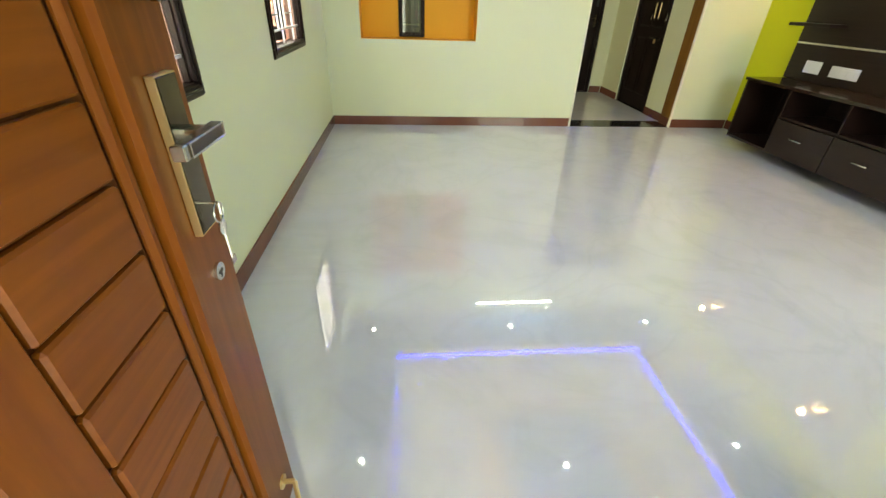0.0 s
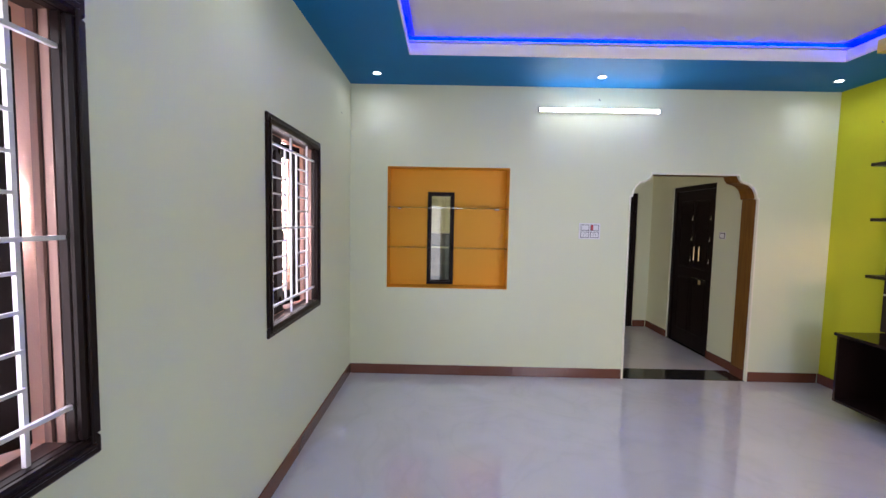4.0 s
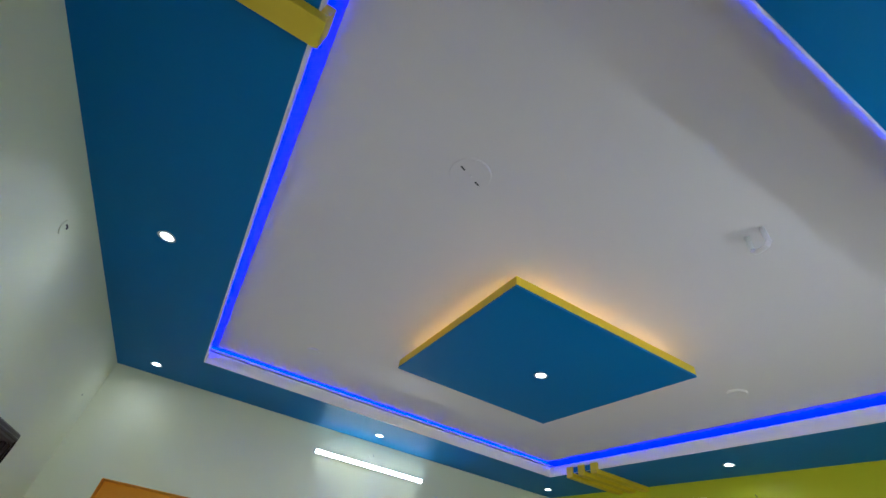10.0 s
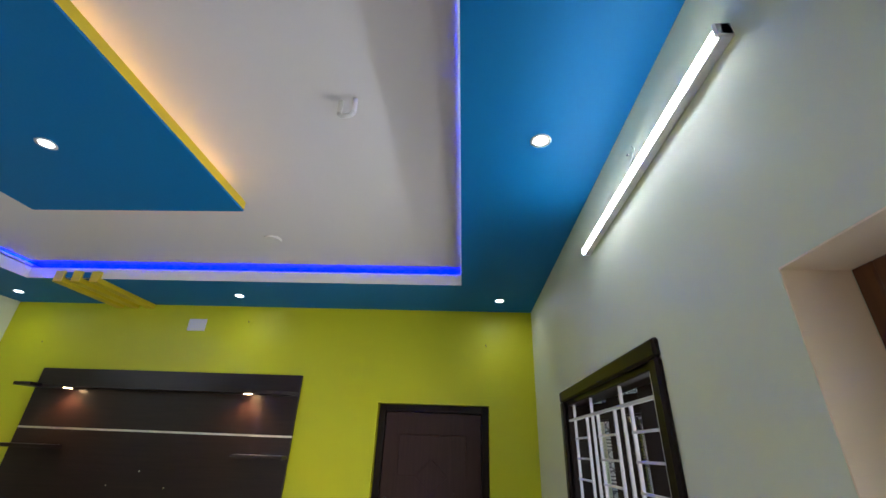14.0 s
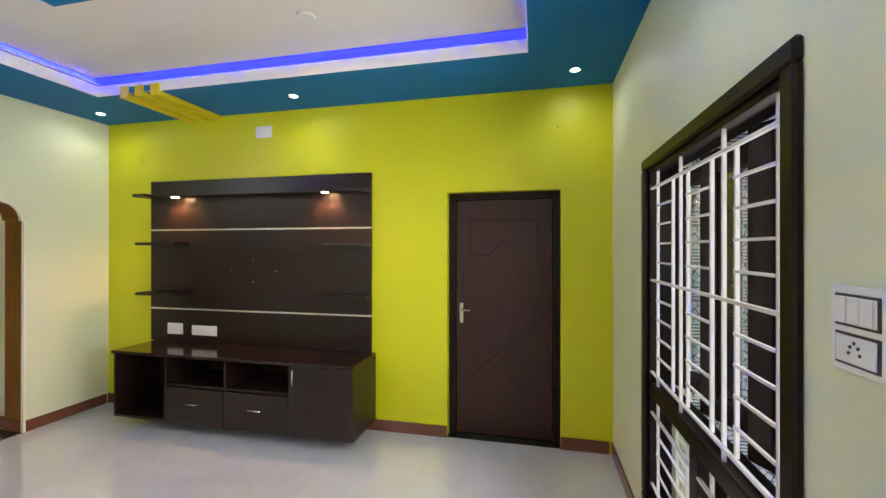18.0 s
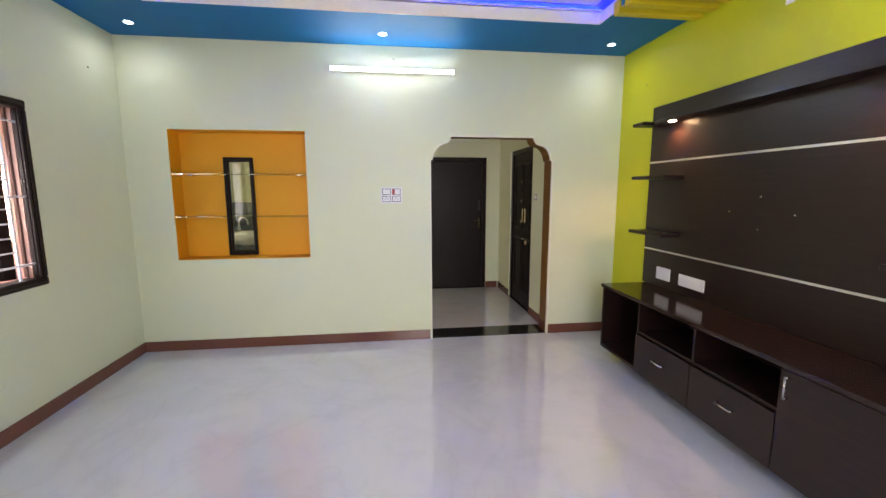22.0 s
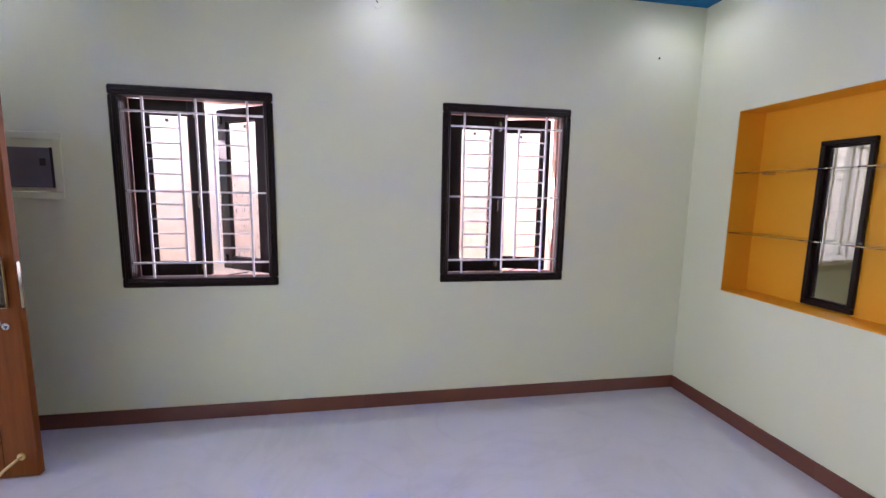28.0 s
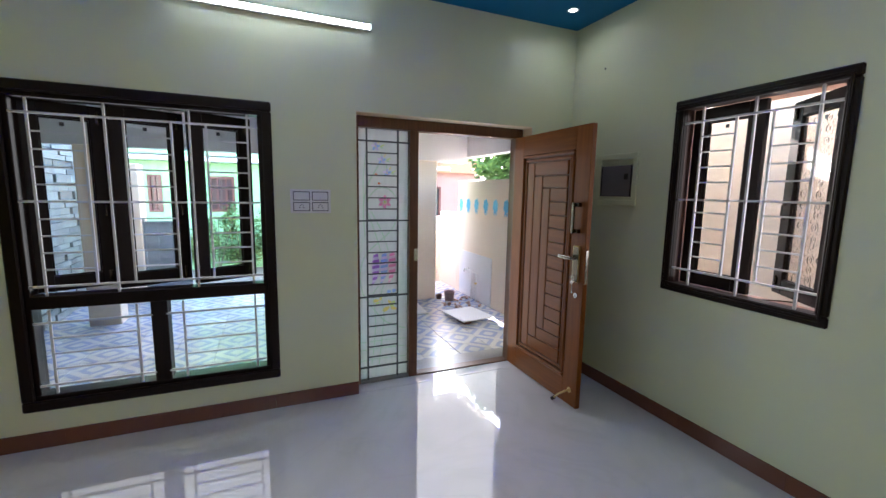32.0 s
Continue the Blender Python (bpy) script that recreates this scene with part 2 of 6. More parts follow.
def floor_material():
    """Polished vitrified tile, pale grey with faint drifting veins."""
    m = mat("polished_pale_tile", (0.50, 0.51, 0.56), 0.02, vary=0.06, scale=1.1)
    n, k = m.node_tree.nodes, m.node_tree.links
    b = n["Principled BSDF"]
    co = n.new("ShaderNodeTexCoord")
    v = n.new("ShaderNodeTexNoise")
    v.inputs["Scale"].default_value, v.inputs["Detail"].default_value, v.inputs["Distortion"].default_value = 1.5, 9, 1.6
    k.new(co.outputs["Object"], v.inputs["Vector"])
    ramp = n.new("ShaderNodeValToRGB")
    e = ramp.color_ramp.elements
    e[0].position, e[0].color = 0.30, (0.556, 0.561, 0.632, 1)
    e[1].position, e[1].color = 0.48, (0.600, 0.605, 0.682, 1)
    x = e.new(0.75)
    x.color = (0.627, 0.632, 0.710, 1)
    k.new(v.outputs["Fac"], ramp.inputs[0])
    vein, off, mag, width, mul = n.new("ShaderNodeTexNoise"), n.new("ShaderNodeMath"), n.new("ShaderNodeMath"), n.new("ShaderNodeMapRange"), n.new("ShaderNodeMix")
    vein.inputs["Scale"].default_value, vein.inputs["Detail"].default_value, vein.inputs["Distortion"].default_value = 1.3, 7, 1.4
    off.operation, off.inputs[1].default_value, mag.operation = "SUBTRACT", 0.5, "ABSOLUTE"
    width.inputs[1].default_value, width.inputs[2].default_value = 0.0, 0.035
    width.inputs[3].default_value, width.inputs[4].default_value = 0.958, 1.0
    mul.data_type, mul.blend_type = "RGBA", "MULTIPLY"
    mul.inputs[0].default_value = 1.0
    k.new(co.outputs["Object"], vein.inputs["Vector"])
    k.new(vein.outputs["Fac"], off.inputs[0])
    k.new(off.outputs[0], mag.inputs[0])
    k.new(mag.outputs[0], width.inputs[0])
    k.new(ramp.outputs[0], mul.inputs[6])
    k.new(width.outputs[0], mul.inputs[7])
    k.new(mul.outputs[2], b.inputs["Base Color"])
    b.inputs["IOR"].default_value = 1.85
    b.inputs["Specular IOR Level"].default_value = 1.0
    return m


M_FLOOR = floor_material()


# ---- building blocks ----
def thing(name, m, label, category, group="", kind=""):
    """An empty at the base of a thing; its parts are built in its own axes."""
    ob = new(name)
    ob.empty_display_size = 0.1
    ob.matrix_world = m
    return tagged(ob, label, category, group, kind)


def part(name, bm, material, parent=None, label="", smooth=False):
    """Links a bmesh as one mesh object under a thing or a part."""
    me = bpy.data.meshes.new(name)
    bmesh.ops.recalc_face_normals(bm, faces=bm.faces)
    bm.to_mesh(me)
    bm.free()
    me.materials.append(material)
    if smooth:
        for p in me.polygons:
            p.use_smooth = True
    ob = new(name, me)
    ob.parent = parent
    if label:
        ob["label"] = label
    return ob


def struct(name, bm, material, label, category, m=None):
    ob = part(name, bm, material)
    if m is not None:
        ob.matrix_world = m
    return tagged(ob, label, category, "", "structure")


def box(bm, x0, x1, y0, y1, z0, z1, bevel=0.0, segs=1):
    """A box with softened edges."""
    r = bmesh.ops.create_cube(bm, size=1.0)
    vs = r["verts"]
    for v in vs:
        v.co = Vector(((x0 + x1) / 2 + v.co.x * (x1 - x0), (y0 + y1) / 2 + v.co.y * (y1 - y0), (z0 + z1) / 2 + v.co.z * (z1 - z0)))
    if bevel:
        es = list({e for v in vs for e in v.link_edges})
        bmesh.ops.bevel(bm, geom=es, offset=bevel, segments=segs, affect="EDGES", profile=0.5)
    return bm


def bx(*a, bevel=0.0, segs=1):
    return box(bmesh.new(), *a, bevel=bevel, segs=segs)


def prism(bm, outline, axis, a, b):
    """Extrudes an outline of (p, q) pairs along x, y or z from a to b."""
    def at(p, q, d):
        return {"x": (d, p, q), "y": (p, d, q), "z": (p, q, d)}[axis]
    lo = [bm.verts.new(at(p, q, a)) for p, q in outline]
    hi = [bm.verts.new(at(p, q, b)) for p, q in outline]
    bm.faces.new(lo)
    bm.faces.new(hi[::-1])
    for i in range(len(lo)):
        j = (i + 1) % len(lo)
        bm.faces.new((lo[i], lo[j], hi[j], hi[i]))
    return bm


def rod(bm, p, q, r, n=10, r2=None):
    """A round bar from p to q."""
    p, q = Vector(p), Vector(q)
    m = Matrix.Translation((p + q) / 2) @ (q - p).to_track_quat("Z", "Y").to_matrix().to_4x4()
    bmesh.ops.create_cone(bm, cap_ends=True, segments=n, radius1=r, radius2=r if r2 is None else r2, depth=(q - p).length, matrix=m)
    return bm


def tube_path(bm, points, r, n=8):
    """A bent round bar through points."""
    for p, q in zip(points, points[1:]):
        rod(bm, p, q, r, n)
    return bm


def wall_mesh(us, vs, holes, thick):
    """A wall u wide and v high, from y = 0 to thick, with rectangular holes right through it: one closed mesh."""
    us = sorted(set(us) | {h[0] for h in holes} | {h[1] for h in holes})
    vs = sorted(set(vs) | {h[2] for h in holes} | {h[3] for h in holes})
    bm = bmesh.new()
    cache = {}

    def v(u, y, z):
        key = (round(u, 4), round(y, 4), round(z, 4))
        if key not in cache:
            cache[key] = bm.verts.new((u, y, z))
        return cache[key]

    def solid(i, j):
        if not (0 <= i < len(us) - 1 and 0 <= j < len(vs) - 1):
            return False
        cu, cv = (us[i] + us[i + 1]) / 2, (vs[j] + vs[j + 1]) / 2
        return not any(h[0] < cu < h[1] and h[2] < cv < h[3] for h in holes)

    for i in range(len(us) - 1):
        for j in range(len(vs) - 1):
            if not solid(i, j):
                continue
            a, b, c, d = us[i], us[i + 1], vs[j], vs[j + 1]
            bm.faces.new((v(a, 0, c), v(b, 0, c), v(b, 0, d), v(a, 0, d)))
            bm.faces.new((v(a, thick, c), v(a, thick, d), v(b, thick, d), v(b, thick, c)))
            if not solid(i - 1, j):
                bm.faces.new((v(a, 0, c), v(a, 0, d), v(a, thick, d), v(a, thick, c)))
            if not solid(i + 1, j):
                bm.faces.new((v(b, 0, c), v(b, thick, c), v(b, thick, d), v(b, 0, d)))
            if not solid(i, j - 1):
                bm.faces.new((v(a, 0, c), v(a, thick, c), v(b, thick, c), v(b, 0, c)))
            if not solid(i, j + 1):
                bm.faces.new((v(a, 0, d), v(b, 0, d), v(b, thick, d), v(a, thick, d)))
    return bm


TW = 0.23                      # wall thickness
TOP = 3.22                     # walls run up past the slab
# wall poses: x to the right as seen from the room, y into the wall
WEST, NORTH, EAST, SOUTH = pose(0.014, 0, 0, 0, 0, 90), pose(0, L, 0), pose(W, L, 0, 0, 0, -90), pose(W, 0, 0, 0, 0, 180)


# ---- structure ----
WIN = [(1.03, 1.97), (3.075, 4.02)]          # the two windows of the west wall
WZ0, WZ1 = 0.925, 2.175
W3 = (2.483, 3.885, 0.235, 2.125)             # front window
DOOR = (0.43, 1.925, 0.0, 2.122)              # front door opening
GD = (0.40, 1.35, 0.0, 2.125)                # door in the lime wall
NICHE = (0.392, 1.632, 0.91, 2.147, 0.21)
ARCH = (2.845, 4.150, 2.13)
HALL_X, HALL_Y, HALL_W = 4.185, 7.29, -0.02

struct("wall_west", wall_mesh([-TW, L + TW], [-0.15, TOP], [(a + 0.012, b - 0.012, WZ0 + 0.012, WZ1 - 0.012) for a, b in WIN], TW), M_WALL, "pale cream-green painted wall with two barred windows", "wall", WEST)
struct("wall_north", wall_mesh([0, W + TW], [-0.15, TOP], [(NICHE[0], NICHE[1], NICHE[2], NICHE[3]), (ARCH[0], ARCH[1], -0.15, ARCH[2])], TW), M_WALL, "pale cream-green painted wall with a niche and an arch", "wall", NORTH)
struct("wall_east", wall_mesh([0, L], [-0.15, TOP], [(L - GD[1], L - GD[0], 0.0, GD[3])], TW), M_LIME, "lime green painted accent wall", "wall", EAST)
struct("wall_south", wall_mesh([-TW, W], [-0.15, TOP], [(W - W3[1] + 0.012, W - W3[0] - 0.012, W3[2] + 0.012, W3[3] - 0.012), (W - DOOR[1], W - DOOR[0], 0.0, DOOR[3])], TW), M_WALL, "pale cream-green painted wall beside the front door", "wall", SOUTH)
struct("floor", bx(0, W, 0, L, -0.12, 0.0), M_FLOOR, "polished pale grey vitrified tile floor", "floor")

# arch shoulders and lining
half = [(0, 1.895), (0.020, 1.90), (0.028, 1.95), (0.052, 2.0), (0.095, 2.038), (0.150, 2.056), (0.178, 2.064), (0.200, 2.088), (0.215, 2.13)]
ax0, ax1 = ARCH[0], ARCH[1]
bm = bmesh.new()
prism(bm, [(ax0 + p, z) for p, z in half] + [(ax0, 2.13)], "y", L, L + TW)
prism(bm, [(ax1 - p, z) for p, z in half] + [(ax1, 2.13)], "y", L, L + TW)
struct("wall_north_arch", bm, M_WALL, "scalloped shoulders of the painted arch", "arch")
outline = [(ax0, 0.0)] + [(ax0 + p, z) for p, z in half] + [(ax1 - p, z) for p, z in half[::-1]] + [(ax1, 0.0)]


def strip_along(points, inset, y0, y1):
    """A thin lining that follows an open outline on its inner side."""
    bm = bmesh.new()
    inner = []
    cx, cz = (ax0 + ax1) / 2, 1.0
    for p, z in points:
        d = Vector((cx - p, 0 if z < 1.5 else (cz - z) * 0.9))
        d.normalize()
        inner.append((p + d.x * inset, z + (d.y * inset if z > 0.01 else 0)))
    for (a, b), (c, d) in zip(zip(points, inner), zip(points[1:], inner[1:])):
        vs = [bm.verts.new((q[0], y, q[1])) for y in (y0, y1) for q in (a, c, d, b)]
        for f in ((0, 1, 2, 3), (7, 6, 5, 4), (0, 4, 5, 1), (1, 5, 6, 2), (2, 6, 7, 3), (3, 7, 4, 0)):
            bm.faces.new([vs[i] for i in f])
    bmesh.ops.remove_doubles(bm, verts=bm.verts, dist=0.0005)
    return bm


struct("arch_lining", strip_along(outline, 0.008, L + 0.022, L + TW), M_ARCH, "brown wood-grain painted lining of the arch", "arch")
struct("arch_trim", strip_along(outline, 0.018, L - 0.012, L + 0.02), M_CREAMTRIM, "thin cream plaster moulding round the arch", "trim")
struct("arch_threshold", bx(ax0 + 0.01, ax1 - 0.01, L + 0.0, L + 0.30, -0.1, 0.003), M_GRANITE, "black granite strip in the archway floor", "threshold")

# niche, its back pierced by a slim glazed opening
nx0, nx1, nz0, nz1, nd = NICHE
SLIT = (0.815, 1.058, 0.945, 1.888)
t = 0.03
bm = bmesh.new()
rims = []
for e, y in ((t, L + nd + t), (t, L + 0.004), (-0.003, L + 0.004), (-0.003, L + nd)):
    rims.append([bm.verts.new(p) for p in ((nx0 - e, y, nz0 - e), (nx1 + e, y, nz0 - e), (nx1 + e, y, nz1 + e), (nx0 - e, y, nz1 + e))])
for y in (L + nd, L + nd + t):
    rims.append([bm.verts.new(p) for p in ((SLIT[0], y, SLIT[2]), (SLIT[1], y, SLIT[2]), (SLIT[1], y, SLIT[3]), (SLIT[0], y, SLIT[3]))])
for a, b in zip(rims, rims[1:] + rims[:1]):
    for i in range(4):
        bm.faces.new((a[i], a[(i + 1) % 4], b[(i + 1) % 4], b[i]))
struct("wall_north_niche", bm, M_ORANGE, "bright orange painted wall niche", "niche")

# ceiling: slab, blue soffit ring, white fascia and upstand
RX0, RX1, RY0, RY1 = 0.665, 4.215, 0.645, 4.305
struct("ceiling_slab", bx(-TW, W + TW, -TW, L + TW, SLAB, SLAB + 0.12), M_CEIL, "matt white ceiling slab", "ceiling")


def ring(bm, ax, bx_, ay, by, cx, dx, cy, dy, z0, z1):
    """A rectangular ring: outer ax-bx, ay-by, inner cx-dx, cy-dy."""
    rows = []
    for z in (z0, z1):
        for x0, x1, y0, y1 in ((ax, bx_, ay, by), (cx, dx, cy, dy)):
            rows.append([bm.verts.new((x, y, z)) for x, y in ((x0, y0), (x1, y0), (x1, y1), (x0, y1))])
    for i in range(4):
        j = (i + 1) % 4
        for a, b in ((rows[0], rows[1]), (rows[3], rows[2]), (rows[2], rows[0]), (rows[1], rows[3])):
            bm.faces.new((a[i], a[j], b[j], b[i]))
    return bm


struct("ceiling_soffit", ring(bmesh.new(), 0, W, 0, L, RX0, RX1, RY0, RY1, H, H + 0.02), M_BLUE, "teal blue painted false ceiling border", "ceiling")
f = 0.007
struct("ceiling_fascia", ring(bmesh.new(), RX0 + 0.0005, RX1 - 0.0005, RY0 + 0.0005, RY1 - 0.0005, RX0 + f, RX1 - f, RY0 + f, RY1 - f, H - 0.002, H + 0.05), M_TRIMWHITE, "white stepped fascia round the ceiling recess", "ceiling")
struct("ceiling_fascia_lip", ring(bmesh.new(), RX0 - 0.02, RX1 + 0.02, RY0 - 0.02, RY1 + 0.02, RX0, RX1, RY0, RY1, H + 0.0205, H + 0.092), M_TRIMWHITE, "white upper lip of the ceiling recess fascia", "ceiling")

# unseen backing boards, added to stop light leaking round the inner doors
struct("door_backing_east", bx(W + TW + 0.002, W + TW + 0.1, GD[0] - 0.2, GD[1] + 0.2, -0.15, 2.4), M_WALL, "unseen backing board that stops light behind the closed door", "wall")
struct("door_backing_north", bx(2.9, 4.1, HALL_Y + 0.152, HALL_Y + 0.25, -0.15, 2.4), M_WALL, "unseen backing board that stops light behind the closed door", "wall")
struct("door_backing_hall", bx(HALL_X + 0.152, HALL_X + 0.25, 5.7, 6.9, -0.15, 2.4), M_WALL, "unseen backing board that stops light behind the closed door", "wall")

# hall behind the arch
struct("wall_hall_east", wall_mesh([0, HALL_Y - L - TW - 0.001], [-0.15, 2.9], [(HALL_Y - 6.70, HALL_Y - 5.77, 0.0, 2.125)], 0.15), M_WALL, "pale cream-green painted hall wall", "wall", pose(HALL_X, HALL_Y, 0, 0, 0, -90))
struct("wall_hall_north", wall_mesh([HALL_W - 0.15, HALL_X + 0.15], [-0.15, 2.9], [(3.05, 3.97, 0.0, 2.09)], 0.15), M_WALL, "pale cream-green painted hall end wall", "wall", pose(0, HALL_Y, 0))
# the opening in the west wall is unseen, added to let light into the hall
struct("wall_hall_west", wall_mesh([0, HALL_Y - L - TW], [-0.15, 2.9], [(0.6, 1.1, 1.2, 2.0)], 0.15), M_WALL, "pale cream-green painted hall side wall", "wall", pose(HALL_W, L + TW, 0, 0, 0, 90))
struct("ceiling_hall", bx(HALL_W - 0.15, HALL_X + 0.15, L + TW, HALL_Y + 0.15, 2.9, 3.0), M_CEIL, "white hall ceiling", "ceiling")
struct("floor_hall", bx(HALL_W - 0.15, HALL_X + 0.15, L + TW + 0.07, HALL_Y + 0.15, -0.12, 0.0), M_FLOOR, "polished pale grey hall floor tiles", "floor")

# ---- lamps of the room ----
def downlight(x, y, z, energy=SPOT):
    ob = thing("downlight", pose(x, y, z), "small round white recessed ceiling downlight, lit", "downlight", "ceiling downlights")
    bm = bmesh.new()
    bmesh.ops.create_cone(bm, cap_ends=False, segments=28, radius1=0.043, radius2=0.035, depth=0.008, matrix=Matrix.Translation((0, 0, -0.004)))
    inner = bmesh.ops.create_cone(bm, cap_ends=False, segments=28, radius1=0.0285, radius2=0.0285, depth=0.008, matrix=Matrix.Translation((0, 0, -0.004)))
    lo = sorted([v for v in bm.verts if v.co.z < -0.006], key=lambda v: math.atan2(v.co.y, v.co.x))
    outer = [v for v in lo if v.co.xy.length > 0.032]
    inn = [v for v in lo if v.co.xy.length < 0.032]
    for i in range(len(outer)):
        j = (i + 1) % len(outer)
        bm.faces.new((outer[i], outer[j], inn[j], inn[i]))
    part("trim_ring", bm, M_PLASTIC, ob, smooth=True)
    bm = bmesh.new()
    bmesh.ops.create_cone(bm, cap_ends=True, segments=24, radius1=0.028, radius2=0.028, depth=0.004, matrix=Matrix.Translation((0, 0, -0.003)))
    part("diffuser", bm, M_LED, ob, "bright white diffuser")
    d = bpy.data.lights.new("downlight_lamp", "SPOT")
    d.energy, d.color, d.spot_size, d.spot_blend, d.shadow_soft_size = energy, (0.90, 0.97, 1.0), radians(155), 1.0, 0.014
    lamp = new("downlight_lamp", d)
    lamp.matrix_world = pose(x, y, z - 0.016)
    return ob


for x, y in ((0.33, 4.728), (2.40, 4.728), (4.56, 4.728), (0.335, 2.69), (4.56, 2.63), (4.557, 0.317), (2.508, 0.31), (0.33, 0.32)):
    downlight(x, y, H)
PANEL_Z = 2.957
downlight(2.528, 2.512, PANEL_Z)

# floating centre panel with a hidden amber strip
px0, px1, py0, py1 = 1.838, 3.114, 1.888, 3.16
ob = thing("ceiling_panel", pose((px0 + px1) / 2, (py0 + py1) / 2, PANEL_Z), "square teal blue ceiling panel with yellow edges", "ceiling panel")
hx, hy = (px1 - px0) / 2, (py1 - py0) / 2
part("board", bx(-hx, hx, -hy, hy, 0, 0.012), M_BLUE, ob)
part("edge_band", ring(bmesh.new(), -hx, hx, -hy, hy, -hx + 0.015, hx - 0.015, -hy + 0.015, hy - 0.015, 0.012, 0.062), M_YELLOW, ob, "yellow painted edge")
part("hanger", bx(-hx + 0.16, hx - 0.16, -hy + 0.16, hy - 0.16, 0.012, SLAB - PANEL_Z), M_CEIL, ob)
s = 0.11
part("led_strip", ring(bmesh.new(), -hx + s, hx - s, -hy + s, hy - s, -hx + s + 0.012, hx - s - 0.012, -hy + s + 0.012, hy - s - 0.012, 0.04, 0.05), M_AMBERLED, ob, "hidden amber light strip")

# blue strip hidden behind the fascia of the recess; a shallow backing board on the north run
# slab band painted blue where the strip's glow falls
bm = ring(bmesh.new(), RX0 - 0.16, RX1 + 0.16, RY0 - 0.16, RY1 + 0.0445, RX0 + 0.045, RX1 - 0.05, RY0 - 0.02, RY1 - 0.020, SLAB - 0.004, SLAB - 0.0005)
struct("ceiling_glow_band", bm, M_COVEGLOW, "ceiling band painted blue to stand for the strip's glow", "ceiling")
# added board that cuts off the south run's light
struct("ceiling_light_stop", bx(RX0 - 0.02, RX1 + 0.02, RY0 - 0.0195, RY0 - 0.0005, H + 0.0925, SLAB - 0.027), M_TRIMWHITE, "white board added to stop the blue strip's light", "ceiling")
# shade on this board is put into its colour: greyer than the trim
struct("ceiling_cove_board", bx(RX0 - 0.02, RX1 + 0.02, RY1 + 0.045, RY1 + 0.055, H + 0.0205, SLAB - 0.0005), M_CEIL, "backing board of the ceiling recess, greyer to stand for shade", "ceiling")
o = 0.075
strip = thing("led_strip", pose((RX0 + RX1) / 2, (RY0 + RY1) / 2, H), "blue light strip hidden in the ceiling recess", "light strip")
hx, hy = (RX1 - RX0) / 2, (RY1 - RY0) / 2
part("run", bx(-hx - o - 0.012, -hx - o, -hy - 0.03, hy + 0.02, 0.042, 0.052), M_BLUELED, strip)
part("run", bx(hx + o, hx + o + 0.012, -hy - 0.03, hy + 0.02, 0.042, 0.052), M_BLUELED, strip)
part("run", bx(-hx - o + 0.001, hx + o - 0.001, -hy - 0.155, -hy - 0.145, 0.022, 0.030), M_BLUELED, strip)
# added tray with a lip that hides the north run from below
bm = bx(-hx - 0.01, hx + 0.01, hy + 0.012, hy + 0.0445, 0.106, 0.110)
box(bm, -hx - 0.01, hx + 0.01, hy + 0.008, hy + 0.012, 0.106, 0.1215)
tray = part("tray", bm, M_CEIL, strip, "tray added to keep the strip's light on the slab")
part("run", bx(-hx - 0.01, hx + 0.01, hy + 0.026, hy + 0.036, 0.1105, 0.115), M_BLUELED, tray)


def wall_tube(x, y, z, rz, length):
    """Slim batten light: channel, milky diffuser, end caps and cord clip."""
    ob = thing("tube_light", pose(x, y, z, 0, 0, rz), "slim white wall-mounted batten tube light, lit", "tube light", "wall tube lights")
    h = length / 2
    part("channel", bx(-h, h, -0.030, 0, -0.021, 0.021, bevel=0.003), M_PLASTIC, ob)
    bm = bmesh.new()
    prof = [(-0.030, -0.016)] + [(-0.030 - 0.0105 * math.sin(a), -0.016 * math.cos(a)) for a in [math.pi * i / 8 for i in range(1, 8)]] + [(-0.030, 0.016)]
    prism(bm, prof, "x", -h + 0.012, h - 0.012)
    part("diffuser", bm, M_TUBE, ob, "glowing white diffuser", smooth=False)
    for sx in (-1, 1):
        part("end_cap", bx(sx * (h - 0.006) - 0.006, sx * (h - 0.006) + 0.006, -0.043, -0.001, -0.022, 0.022, bevel=0.004), M_PLASTIC, ob, "grey-white end cap")
    return ob


wall_tube(2.492, L, 2.727, 0, 1.20)
wall_tube(2.418, 0.0, 2.685, 180, 1.21)

# small cable outlets on walls and ceiling
def round_plate(x, y, z, m3, r, name="ceiling_plate", label="round white ceiling cover plate", category="cover plate", screws=True):
    ob = thing(name, Matrix.Translation((x, y, z)) @ m3, label, category)
    bm = bmesh.new()
    bmesh.ops.create_cone(bm, cap_ends=True, segments=32, radius1=r, radius2=r * 0.96, depth=0.006 if screws else 0.014, matrix=Matrix.Translation((0, 0, 0.003 if screws else 0.007)))
    part("plate", bm, M_CEIL if screws else M_GREYCAP, ob)
    if screws:
        for sx in (-1, 1):
            part("slot", bx(sx * r * 0.55 - 0.012, sx * r * 0.55 + 0.012, -0.003, 0.003, 0.006, 0.008), M_BLACK, ob, "dark screw slot")
        bm = bmesh.new()
        bmesh.ops.create_uvsphere(bm, u_segments=12, v_segments=6, radius=0.008, matrix=Matrix.Translation((0, 0, 0.006)))
        part("knob", bm, M_CEIL, ob)
    return ob


